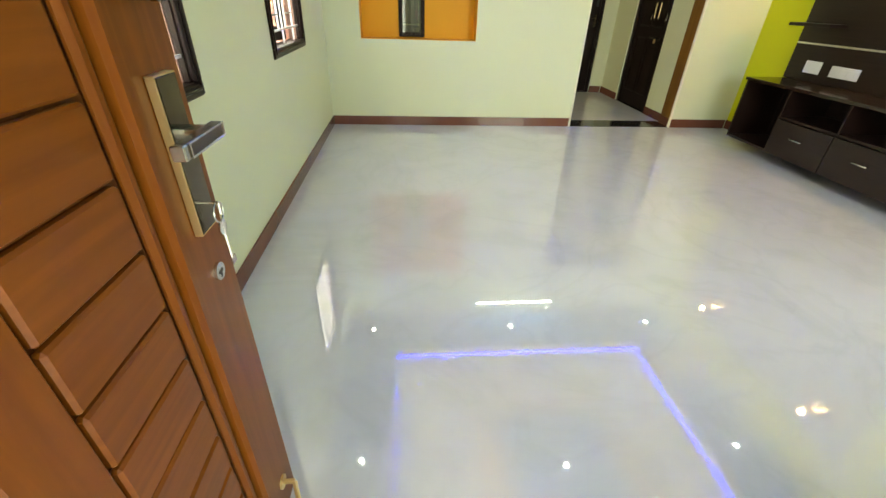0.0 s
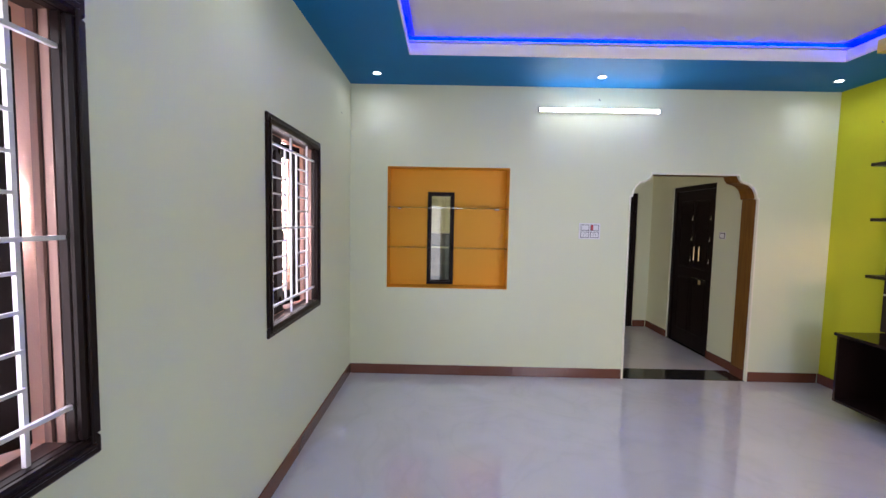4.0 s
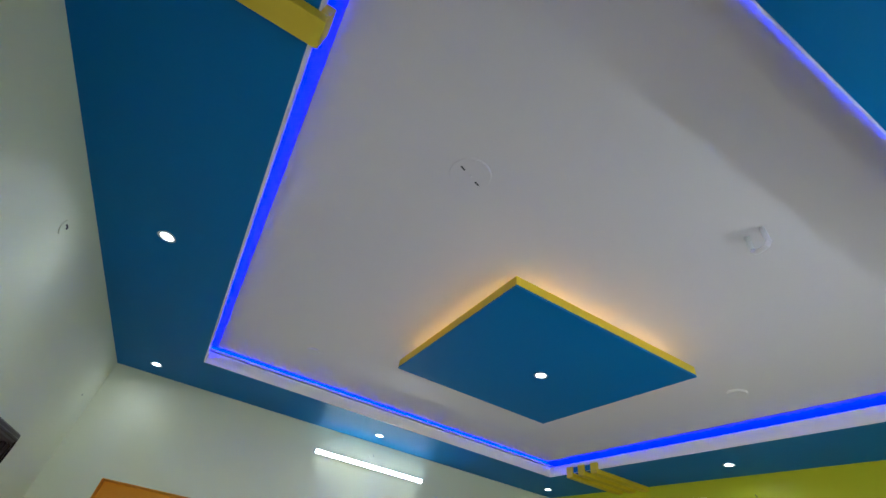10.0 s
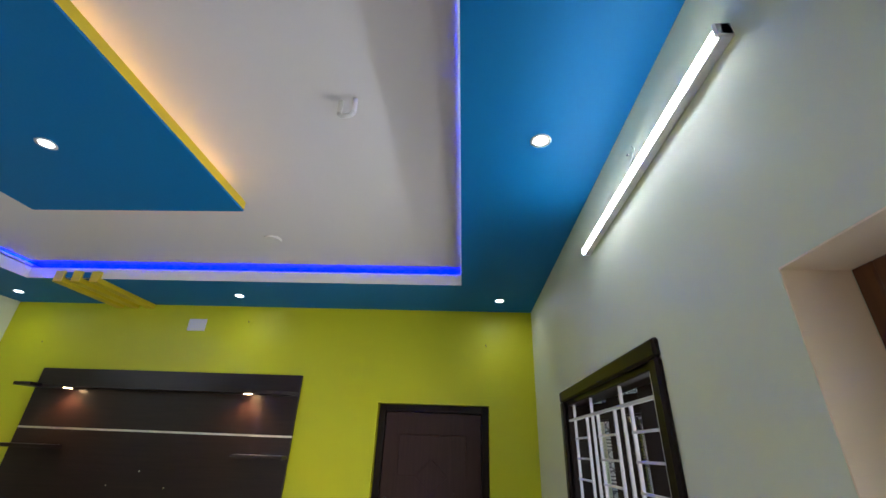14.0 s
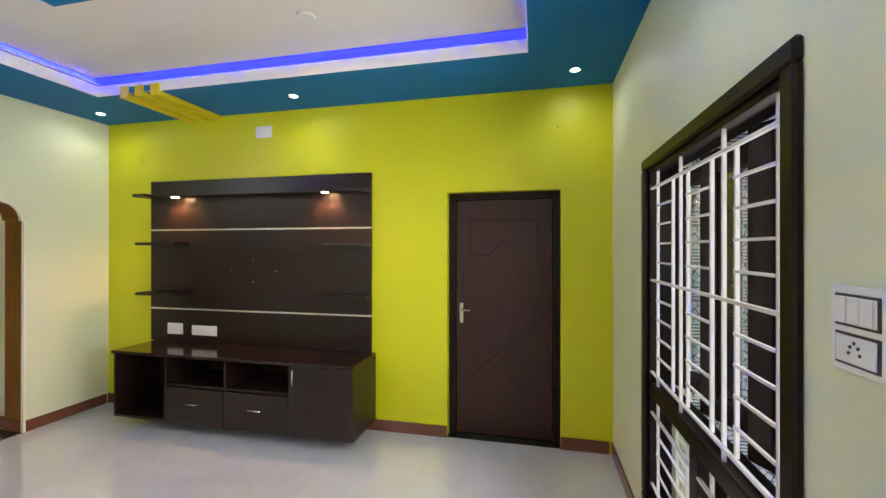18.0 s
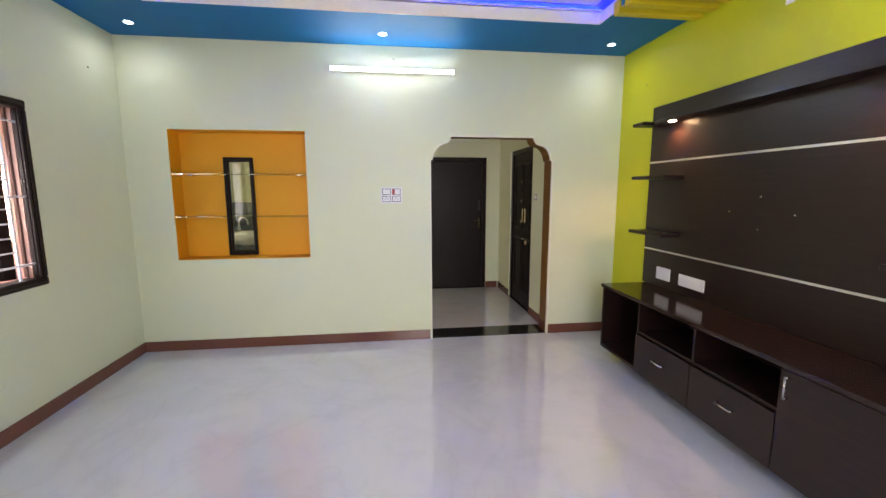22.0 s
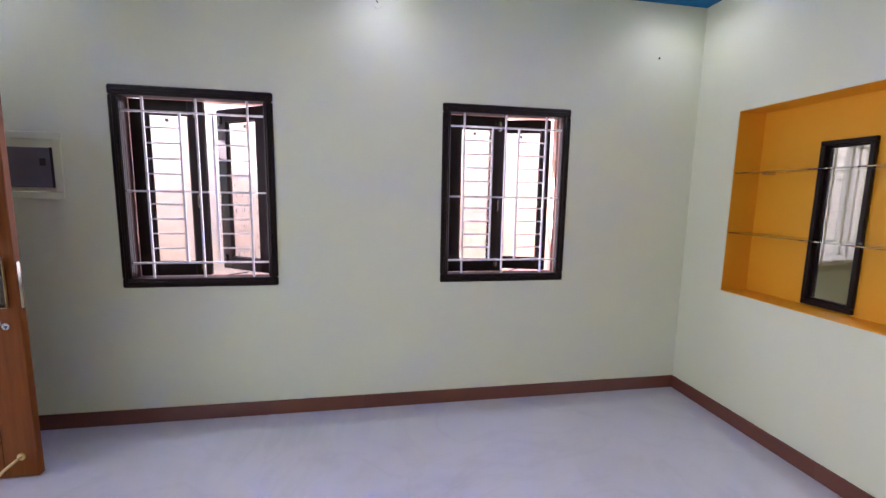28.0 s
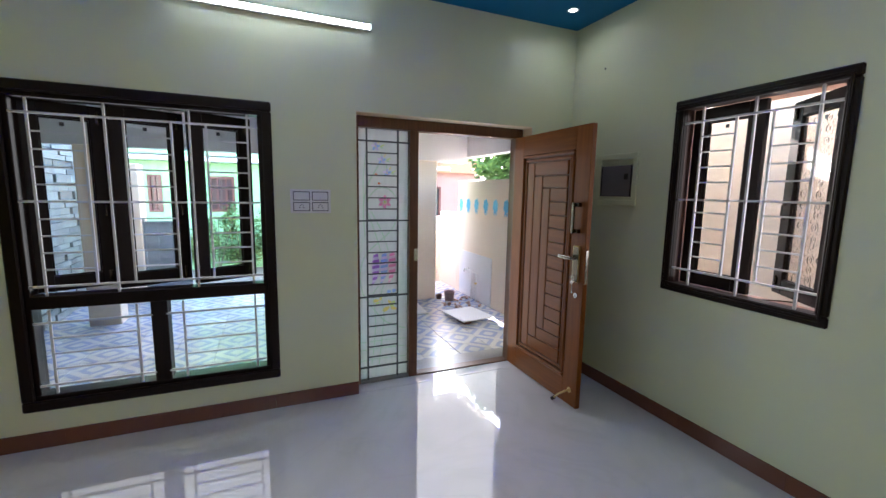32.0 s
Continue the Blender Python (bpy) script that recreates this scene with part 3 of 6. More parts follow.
M_GREYCAP = mat("greyish_white_plastic", (0.66, 0.64, 0.64), 0.5)
DOWN = pose(0, 0, 0, 180, 0, 20)
round_plate(1.354, 1.576, SLAB, DOWN, 0.085)
round_plate(1.347, 3.69, SLAB, DOWN, 0.05, screws=False)
round_plate(3.72, 2.0, SLAB, DOWN, 0.06, screws=False)
ob = thing("fan_hook", pose(2.422, 1.122, SLAB, 0, 0, 80), "white painted metal fan hook in the ceiling", "hook")
pts = [(-0.032, 0, 0), (-0.034, 0, -0.07), (-0.022, 0, -0.088), (0.022, 0, -0.088), (0.034, 0, -0.07), (0.032, 0, 0)]
part("hook", tube_path(bmesh.new(), pts, 0.010), M_PLASTIC, ob, smooth=True)

# yellow bars across the ceiling border
for x0, x1, spans in ((4.185, W, ((3.955, 4.035), (3.80, 3.88), (3.64, 3.72))), (0.0, 0.70, ((0.945, 1.03), (1.10, 1.185), (1.255, 1.34)))):
    for y0, y1 in spans:
        xe = x0 if x0 > 1 else x1
        inner = 0.03 if x0 > 1 else -0.03
        bm = bx(x0, x1, y0, y1, H - 0.042, H - 0.0005, bevel=0.003)
        box(bm, min(xe, xe + inner), max(xe, xe + inner), y0, y1, H - 0.004, H + 0.055, bevel=0.003)
        tagged(part("ceiling_bar", bm, M_YELLOW), "yellow painted plaster bar across the blue ceiling border", "ceiling bar", "yellow ceiling bars")


for y0, y1 in ((3.722, 3.798), (3.882, 3.953)):
    struct("trim_bar_spacer", bx(RX1 - 0.016, RX1 - 0.0075, y0, y1, H + 0.001, H + 0.05), M_BLUE, "teal blue painted field between the ceiling bars", "trim")


# ---- windows ----
def bar(bm, axis, a, b, p, q, r=0.006):
    """A square bar along local x or z; p: the other in-plane place, q: depth."""
    if axis == "x":
        return box(bm, a, b, q - r, q + r, p - r, p + r)
    return box(bm, p - r, p + r, q - r, q + r, a, b)


def shutter(parent, w, h, hinge_left, angle, y, st=0.075, free=None, pane=None):
    """A glazed wooden shutter that opens outwards about one stile; in the window's axes."""
    x0 = parent["hinge_x"]
    free = st if free is None else free
    base = Matrix.Translation((x0, y, parent["hinge_z"])) @ pose(0, 0, 0, 0, 0, angle)
    sgn = 1 if hinge_left else -1
    def put(bm):
        bm.transform(base)
        return bm
    def lx(a, b):
        return (min(a * sgn, b * sgn), max(a * sgn, b * sgn))
    bm = bmesh.new()
    for a, b in ((0, st), (w - free, w)):
        box(bm, *lx(a, b), 0, 0.038, 0, h, bevel=0.004)
    rail = 0.088
    for a, b in ((0, rail), (h - rail, h)):
        box(bm, *lx(st, w - free), 0.002, 0.036, a, b)
    fr = part("shutter", put(bm), M_DARKWOOD, parent, "dark brown glazed shutter opening outwards")
    bm = frame_ring(bmesh.new(), w - st - free, h - 2 * rail, 0.008, 0.010, 0.0255, st if hinge_left else -(w - free), rail, bevel=0.003)
    part("glazing_bead", put(bm), M_DARKWOOD, fr)
    p = part("pane", put(bx(*lx(st - 0.005, w - free + 0.005), 0.026, 0.030, rail - 0.01, h - rail + 0.01)), pane or M_GLASS, fr, "embossed floral glass" if pane else "clear glass")
    p.visible_shadow = False
    xh = (w - free * 0.5) * sgn
    bm = tube_path(bmesh.new(), [(xh, 0.0, h * 0.40), (xh, -0.022, h * 0.41), (xh, -0.022, h * 0.47), (xh, 0.0, h * 0.48)], 0.005)
    part("handle", put(bm), M_BRONZE, fr, "bronze pull handle", smooth=True)
    for z in (0.03, h - 0.11):
        bm = rod(bmesh.new(), (xh, -0.008, z), (xh, -0.008, z + 0.08), 0.005, 8)
        box(bm, min(xh - 0.012, xh + 0.012), max(xh - 0.012, xh + 0.012), -0.004, 0.0, z + 0.01, z + 0.07)
        part("tower_bolt", put(bm), M_BRONZE, fr, "small bronze bolt")
    xs_ = lx(w * 0.45, w * 0.45 + 0.022)
    part("sticker", put(bx(*xs_, 0.0235, 0.0258, h - rail - 0.045, h - rail - 0.023)), M_BLACK, fr, "small dark label on the glass")


def frame_ring(bm, w, h, t, y0, y1, x=0.0, z=0.0, bevel=0.004):
    box(bm, x, x + w, y0, y1, z, z + t, bevel=bevel)
    box(bm, x, x + w, y0, y1, z + h - t, z + h, bevel=bevel)
    box(bm, x, x + t, y0, y1, z + t, z + h - t, bevel=bevel)
    box(bm, x + w - t, x + w, y0, y1, z + t, z + h - t, bevel=bevel)
    return bm


def side_window(name, y0, angle, hinge, stile):
    w, h = WIN[0][1] - WIN[0][0], WZ1 - WZ0
    ob = thing(name, pose(0.006, y0, WZ0, 0, 0, 90), "dark brown wooden window with white iron bars, shutters ajar", "window", "west wall windows", "structure")
    bm = frame_ring(bmesh.new(), w, h, 0.058, -0.022, 0.004, bevel=0.008)
    frame_ring(bm, w - 0.05, h - 0.05, 0.016, -0.03, -0.02, 0.025, 0.025, bevel=0.004)
    part("architrave", bm, M_DARKWOOD, ob)
    i0 = 0.054                     # inner edge of the frame
    bm = frame_ring(bmesh.new(), w - 0.028, h - 0.028, i0 - 0.014, 0.0045, 0.034, 0.014, 0.014)
    part("window_frame", bm, M_DARKWOOD, ob)
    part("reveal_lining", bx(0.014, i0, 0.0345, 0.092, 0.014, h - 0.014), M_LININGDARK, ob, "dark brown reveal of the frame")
    # daylight on this jamb is put into the wood's colour
    part("reveal_lining", bx(w - i0 - 0.001, w - 0.014, 0.0345, 0.058, 0.014, h - 0.014), M_LINING, ob, "brown reveal of the frame, lightened as if daylit")
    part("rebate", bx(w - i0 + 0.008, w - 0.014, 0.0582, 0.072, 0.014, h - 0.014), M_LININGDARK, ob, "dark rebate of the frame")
    part("reveal_lining", bx(w - i0 - 0.001, w - 0.014, 0.0722, 0.092, 0.014, h - 0.014), M_LINING, ob, "brown reveal of the frame, lightened as if daylit")
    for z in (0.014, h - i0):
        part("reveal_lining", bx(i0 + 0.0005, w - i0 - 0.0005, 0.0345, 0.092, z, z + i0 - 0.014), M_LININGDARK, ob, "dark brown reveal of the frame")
    xs_long = (0.165, w / 2, w - 0.165)
    zs_long = (0.155, h / 2 - 0.01, h - 0.145)
    g = 0.018
    for z in zs_long:
        part("grille_bar", bar(bmesh.new(), "x", 0.052, w - 0.052, z, g), M_GRILLE, ob)
    for x in xs_long:
        part("grille_bar", bar(bmesh.new(), "z", 0.052, h - 0.052, x, g + 0.0125), M_GRILLE, ob)
    for x in (0.372, w - 0.372):
        part("grille_bar", bar(bmesh.new(), "z", zs_long[0], zs_long[2], x, g + 0.0125), M_GRILLE, ob)
    for a, b in ((xs_long[0], 0.372), (w - 0.372, xs_long[2])):
        for i in range(1, 10):
            if i != 5:
                z = zs_long[0] + (zs_long[2] - zs_long[0]) * i / 10
                part("grille_bar", bar(bmesh.new(), "x", a, b, z, g + 0.006, 0.0045), M_GRILLE, ob)
    ob["hinge_z"], ob["hinge_x"] = 0.056, 0.056
    shutter(ob, 0.432, h - 0.112, True, 0.0, 0.095, 0.10, 0.095, M_ROLLED)
    ob["hinge_x"] = hinge
    shutter(ob, hinge - 0.385, h - 0.112, False, angle, 0.105, stile, 0.09, M_ROLLED)
    pts = [(hinge - 0.30, 0.10, 0.046), (hinge - 0.25, 0.16, 0.05), (hinge - 0.17, 0.20, 0.054)]
    part("stay", tube_path(bmesh.new(), pts, 0.004, 6), M_BRONZE, ob, "dark metal casement stay")
    bm = bx(-0.06, w + 0.06, TW + 0.002, TW + 0.35, h + 0.02, h + 0.09, bevel=0.004)
    part("sunshade", bm, M_PINK, ob, "pink painted concrete sunshade")
    for x in (0.0125, w - 0.0175):
        part("outer_reveal", bx(x, x + 0.005, 0.0925, TW + 0.004, 0.014, h - 0.014), M_PINK, ob, "pink painted outer reveal")
    part("outer_reveal", bx(0.018, w - 0.018, 0.0925, TW + 0.004, h - 0.0175, h - 0.0125), M_PINK, ob, "pink painted outer reveal")
    bm = bx(0.018, w - 0.018, 0.093, TW + 0.03, -0.01, 0.030)
    part("window_sill", bm, M_PINK, ob, "pink painted sill")
    return ob


# one reveal wood in two tones: dark, and lightened for daylight on one jamb
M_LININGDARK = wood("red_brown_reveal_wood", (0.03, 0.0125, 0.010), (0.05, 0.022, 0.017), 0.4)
M_LINING = wood("daylit_brown_wood", (0.20, 0.11, 0.085), (0.28, 0.16, 0.125), 0.5)
M_PINK = mat("pink_exterior_paint", (0.62, 0.36, 0.27), 0.6, vary=0.06, scale=4, bump=0.3)
side_window("window_1", WIN[0][0], -35, 0.865, 0.10)
side_window("window_2", WIN[1][0], -18, 0.845, 0.07)


def front_window():
    w, h = W3[1] - W3[0], W3[3] - W3[2]
    ob = thing("window_3", pose(W3[1], 0, W3[2], 0, 0, 180), "large dark brown wooden window with white iron bars, three shutters", "window", "", "structure")
    bm = frame_ring(bmesh.new(), w, h, 0.062, -0.022, 0.004, bevel=0.008)
    part("architrave", bm, M_DARKWOOD, ob)
    bm = frame_ring(bmesh.new(), w - 0.028, h - 0.028, 0.072, 0.0045, 0.115, 0.014, 0.014)
    zt = 0.62                      # underside of the transom
    box(bm, 0.074, w - 0.074, 0.0045, 0.115, zt - 0.01, zt + 0.065, bevel=0.004)
    box(bm, w / 2 - 0.045, w / 2 + 0.045, 0.006, 0.113, 0.074, zt - 0.01, bevel=0.004)
    part("window_frame", bm, M_DARKWOOD, ob)
    g = 0.012
    zl = (0.742, 1.234, 1.722)
    for z in zl:
        part("grille_bar", bar(bmesh.new(), "x", 0.066, w - 0.062, z, g), M_GRILLE, ob)
    xl = [W3[1] - x for x in (3.73, 3.384, 2.957, 2.63)]
    for x in xl:
        part("grille_bar", bar(bmesh.new(), "z", 0.665, 1.805, x, g + 0.0125), M_GRILLE, ob)
    xs = [W3[1] - x for x in (3.486, 3.295, 3.054, 2.866)]
    for x in xs:
        part("grille_bar", bar(bmesh.new(), "z", zl[0], zl[2], x, g + 0.0125), M_GRILLE, ob)
    for a, b in ((xl[0], xs[0]), (xs[1], xs[2]), (xs[3], xl[3])):
        for i in range(1, 10):
            if i != 5:
                z = zl[0] + (zl[2] - zl[0]) * i / 10
                part("grille_bar", bar(bmesh.new(), "x", a, b, z, g + 0.006, 0.0045), M_GRILLE, ob)
    for x0 in (0.0, w / 2):
        lo, hi = x0 + (0.06 if x0 == 0 else 0.035), x0 + w / 2 - (0.035 if x0 == 0 else 0.06)
        for z in (0.144, 0.525):
            part("grille_bar", bar(bmesh.new(), "x", lo, hi, z, g), M_GRILLE, ob)
        for x in (lo + 0.095, hi - 0.085):
            part("grille_bar", bar(bmesh.new(), "z", 0.08, 0.60, x, g + 0.0125), M_GRILLE, ob)
        for i in range(1, 4):
            z = 0.144 + 0.381 * i / 4
            part("grille_bar", bar(bmesh.new(), "x", lo + 0.095, hi - 0.085, z, g + 0.006, 0.0045), M_GRILLE, ob)
        p = part("pane", bx(x0 + (0.07 if x0 == 0 else 0.04), x0 + w / 2 - (0.04 if x0 == 0 else 0.07), 0.07, 0.075, 0.07, zt - 0.005), M_GLASS, ob, "clear fixed glass pane")
        p.visible_shadow = False
    ob["hinge_z"] = zt + 0.068
    sw = (w - 0.156) / 3
    sh = h - 0.078 - zt - 0.068
    for i, ang in enumerate((24, 25, 27)):
        ob["hinge_x"] = 0.078 + sw * i
        shutter(ob, sw - 0.014, sh, True, ang, 0.10, 0.086)
    return ob


front_window()


# ---- front door ----
def front_door():
    ob = thing("front_door_frame", pose(DOOR[1], -0.135, 0, 0, 0, 180), "dark teak door frame with a barred stained-glass sidelight", "door frame", "", "structure")
    w, h = DOOR[1] - DOOR[0], DOOR[3]
    d0, d1 = 0.0, 0.092
    part("jamb", bx(0, 0.045, d0, d1, 0, h, bevel=0.004), M_TEAKDARK, ob)
    part("jamb", bx(w - 0.07, w, d0, d1, 0, h, bevel=0.004), M_TEAKDARK, ob)
    part("head", bx(0.045, w - 0.07, d0, d1, h - 0.085, h, bevel=0.004), M_TEAKDARK, ob)
    part("mullion", bx(0.452, 0.525, d0, d1, 0, h - 0.085, bevel=0.004), M_TEAKDARK, ob)
    part("sill_strip", bx(0.525, w - 0.07, d0, d1, 0.0, 0.012, bevel=0.002), M_TEAKDARK, ob)
    part("sidelight_sill", bx(0.045, 0.452, d0, d1, 0.0, 0.02), M_GREYGRANITE, ob, "grey granite sill")
    part("strike_plate", bx(0.49, 0.521, -0.003, 0.0, 1.0, 1.10), M_STEEL, ob, "steel strike plate")
    p = part("sidelight_pane", bx(0.046, 0.451, 0.055, 0.06, 0.021, h - 0.086), M_FROST, ob, "milky glass pane")
    p.visible_shadow = False
    # painted motifs on the pane, on its room side
    def leaf(x, z, a, b, ang, material, name="painted_petal"):
        bm = bmesh.new()
        vs = []
        for i in range(14):
            t_ = 2 * math.pi * i / 14
            u, v = a * math.cos(t_), b * math.sin(t_) * (1 - 0.25 * math.cos(t_))
            c, s_ = math.cos(ang), math.sin(ang)
            vs.append(bm.verts.new((x + u * c - v * s_, 0.0535, z + u * s_ + v * c)))
        top = bm.faces.new(vs)
        r = bmesh.ops.extrude_face_region(bm, geom=[top])
        for e in r["geom"]:
            if isinstance(e, bmesh.types.BMVert):
                e.co.y -= 0.0012
        part(name, bm, material, p)
    def patch(outline, material):
        part("painted_stripe", prism(bmesh.new(), outline, "y", 0.0523, 0.0535), material, p)
    for x, z in ((0.187, 1.903), (0.236, 1.802), (0.278, 1.705)):      # blue flowers
        for k in range(5):
            a = k * 1.2566 + 0.3
            leaf(x + 0.021 * math.cos(a), z + 0.018 * math.sin(a), 0.017, 0.009, a, (M_PBLUE, M_PVIOLET, M_PLILAC)[k % 3])
        leaf(x, z, 0.006, 0.006, 0, M_PYELLOW)
        leaf(x + 0.055, z + 0.010, 0.020, 0.005, 0.45, M_PLIME)
        leaf(x + 0.050, z - 0.006, 0.016, 0.004, -0.2, M_PGREEN)
        leaf(x - 0.002, z + 0.045, 0.018, 0.0045, 1.75, M_PGREEN)
        leaf(x + 0.025, z + 0.036, 0.013, 0.004, 0.9, M_PYELLOW)
    for k in range(6):                                                   # pink flower
        a = k * 1.0472 + 0.52
        leaf(0.26 + 0.036 * math.cos(a), 1.477 + 0.034 * math.sin(a), 0.020, 0.0135, a, M_PPINK)
        leaf(0.26 + 0.019 * math.cos(a), 1.477 + 0.018 * math.sin(a), 0.007, 0.004, a, M_PYELLOW)
    leaf(0.26, 1.477, 0.009, 0.009, 0, M_PLIME)
    leaf(0.19, 1.69, 0.011, 0.009, 0, M_PRED)
    leaf(0.215, 1.622, 0.011, 0.009, 0, M_PRED)
    # three hanging striped leaves, their tips bent aside
    for x, pair in ((0.185, (M_PPURPLE, M_PLILAC)), (0.253, (M_PBLUE, M_PLILAC)), (0.320, (M_PPINK, M_PROSE))):
        n = 11
        def edge(q):
            bend = -0.030 * max(0.0, q - 0.55) ** 2 / 0.2
            half = 0.030 * max(0.04, math.sin(math.pi * min(1.0, 0.16 + 0.84 * q))) ** 0.75
            return x + bend - half, x + bend + half, 1.055 - 0.255 * q + 0.05 * max(0, x - 0.2)
        for k in range(n):
            l0, r0, z0 = edge(k / n)
            l1, r1, z1 = edge((k + 1) / n)
            patch([(l0, z0), (l1, z1 + 0.0006), (r1, z1 + 0.0086), (r0, z0 + 0.008)], pair[k % 2])
    for x, z, a, b in ((0.295, 0.745, 0.018, 0.013), (0.338, 0.750, 0.019, 0.015)):
        leaf(x, z, a, b, 0.2, M_PBLUE)
    for x, z, a, b, g_, m_ in ((0.185, 0.675, 0.026, 0.013, 0.1, M_PYELLOW), (0.225, 0.690, 0.018, 0.010, 1.0, M_PYELLOW), (0.20, 0.655, 0.020, 0.008, 0.3, M_PLIME),
                               (0.27, 0.600, 0.034, 0.017, 0.5, M_PYELLOW), (0.325, 0.640, 0.030, 0.018, 0.9, M_PLIME), (0.30, 0.655, 0.022, 0.011, 2.2, M_PYELLOW), (0.335, 0.600, 0.028, 0.014, -0.3, M_PYELLOW)):
        leaf(x, z, a, b, g_, m_)
    for k in range(6):
        leaf(0.27 + 0.020 * k, 0.268 + 0.004 * (k % 2), 0.008, 0.006, 0.4, M_PGREEN)

    def stem(knots, r=0.0034):
        """A flowing painted line through a few knots."""
        pts = []
        ext = [knots[0]] + knots + [knots[-1]]
        for k in range(len(knots) - 1):
            p0, p1, p2, p3 = [Vector(v) for v in ext[k:k + 4]]
            for i in range(6):
                q = i / 6
                v = 0.5 * (2 * p1 + (p2 - p0) * q + (2 * p0 - 5 * p1 + 4 * p2 - p3) * q * q + (3 * p1 - p0 - 3 * p2 + p3) * q ** 3)
                pts.append((v.x, 0.0531, v.y))
        pts.append((knots[-1][0], 0.0531, knots[-1][1]))
        part("painted_stem", tube_path(bmesh.new(), pts, r, 5), M_PGREEN, p)
    stem([(0.21, 1.76), (0.13, 1.62), (0.09, 1.47), (0.09, 1.33), (0.10, 1.20)])
    stem([(0.11, 1.85), (0.09, 1.67), (0.09, 1.50)], 0.0026)
    stem([(0.37, 1.40), (0.32, 1.26), (0.19, 1.14), (0.10, 1.05), (0.06, 0.92), (0.07, 0.77), (0.14, 0.64), (0.27, 0.49), (0.43, 0.42)])
    stem([(0.12, 1.40), (0.18, 1.23), (0.23, 1.07)])
    stem([(0.15, 1.40), (0.23, 1.25), (0.29, 1.08)])
    stem([(0.12, 1.40), (0.13, 1.50), (0.20, 1.58), (0.29, 1.58), (0.36, 1.50), (0.37, 1.40)])
    stem([(0.21, 0.80), (0.16, 0.73), (0.17, 0.63), (0.18, 0.44), (0.15, 0.14)], 0.0026)
    stem([(0.26, 0.82), (0.23, 0.73), (0.25, 0.55), (0.24, 0.42), (0.21, 0.13)], 0.0026)
    for z in (0.33, 0.265, 0.175):
        stem([(0.055, z), (0.25, z + 0.006), (0.445, z)], 0.0020)
    # grille of the sidelight
    for x in (0.112, 0.36):
        part("grille_bar", bar(bmesh.new(), "z", 0.021, h - 0.0865, x, 0.03), M_GRILLEDARK, ob)
    for z in (1.94, 1.331, 0.72, 0.13):
        part("grille_bar", bar(bmesh.new(), "x", 0.046, 0.451, z, 0.018), M_GRILLEDARK, ob)
    for i in range(1, 21):
        z = 0.13 + (1.94 - 0.13) * i / 21
        part("grille_bar", bar(bmesh.new(), "x", 0.112, 0.36, z, 0.018, 0.0045), M_GRILLEDARK, ob)
    return ob


M_FROST = stained("milky_glass", (0.97, 0.975, 0.97), 0.25)
M_PBLUE, M_PVIOLET = stained("glass_paint_blue", (0.40, 0.55, 0.88), 0.0), stained("glass_paint_violet", (0.60, 0.55, 0.85), 0.0)
M_PPINK, M_PRED = stained("glass_paint_pink", (0.92, 0.35, 0.60), 0.0), stained("glass_paint_red", (0.85, 0.28, 0.15), 0.0)
M_PYELLOW, M_PLIME = stained("glass_paint_yellow", (0.88, 0.72, 0.25), 0.0), stained("glass_paint_lime", (0.68, 0.78, 0.32), 0.0)
M_PGREEN, M_PPURPLE = stained("glass_paint_green", (0.52, 0.70, 0.52), 0.0), stained("glass_paint_purple", (0.52, 0.25, 0.74), 0.0)
M_PLILAC, M_PROSE = stained("glass_paint_lilac", (0.80, 0.68, 0.90), 0.0), stained("glass_paint_rose", (0.95, 0.72, 0.84), 0.0)
front_door()
# cream-peach paint, lightened to make up for missing daylight on the reveal
M_REVEAL = mat("cream_peach_reveal_paint", (0.90, 0.76, 0.54), 0.5, vary=0.03, scale=2, bump=0.1, fine=90)
struct("floor_door_strip", bx(DOOR[0] + 0.003, DOOR[1] - 0.003, -0.134, -0.0005, -0.05, 0.0025), M_FLOOR, "pale floor tile strip inside the front door opening", "floor")
dv = thing("door_reveal", Matrix(), "cream-peach painted reveal of the front door opening", "door reveal", "", "structure")
part("side_reveal", bx(DOOR[0] - 0.002, DOOR[0] + 0.003, -0.134, -0.001, 0.0, DOOR[3] - 0.004), M_REVEAL, dv)
part("side_reveal", bx(DOOR[1] - 0.003, DOOR[1] + 0.002, -0.134, -0.001, 0.0, DOOR[3] - 0.004), M_REVEAL, dv)
part("head_reveal", bx(DOOR[0] - 0.002, DOOR[1] + 0.002, -0.134, -0.001, DOOR[3] - 0.0035, DOOR[3] + 0.002), M_REVEAL, dv)


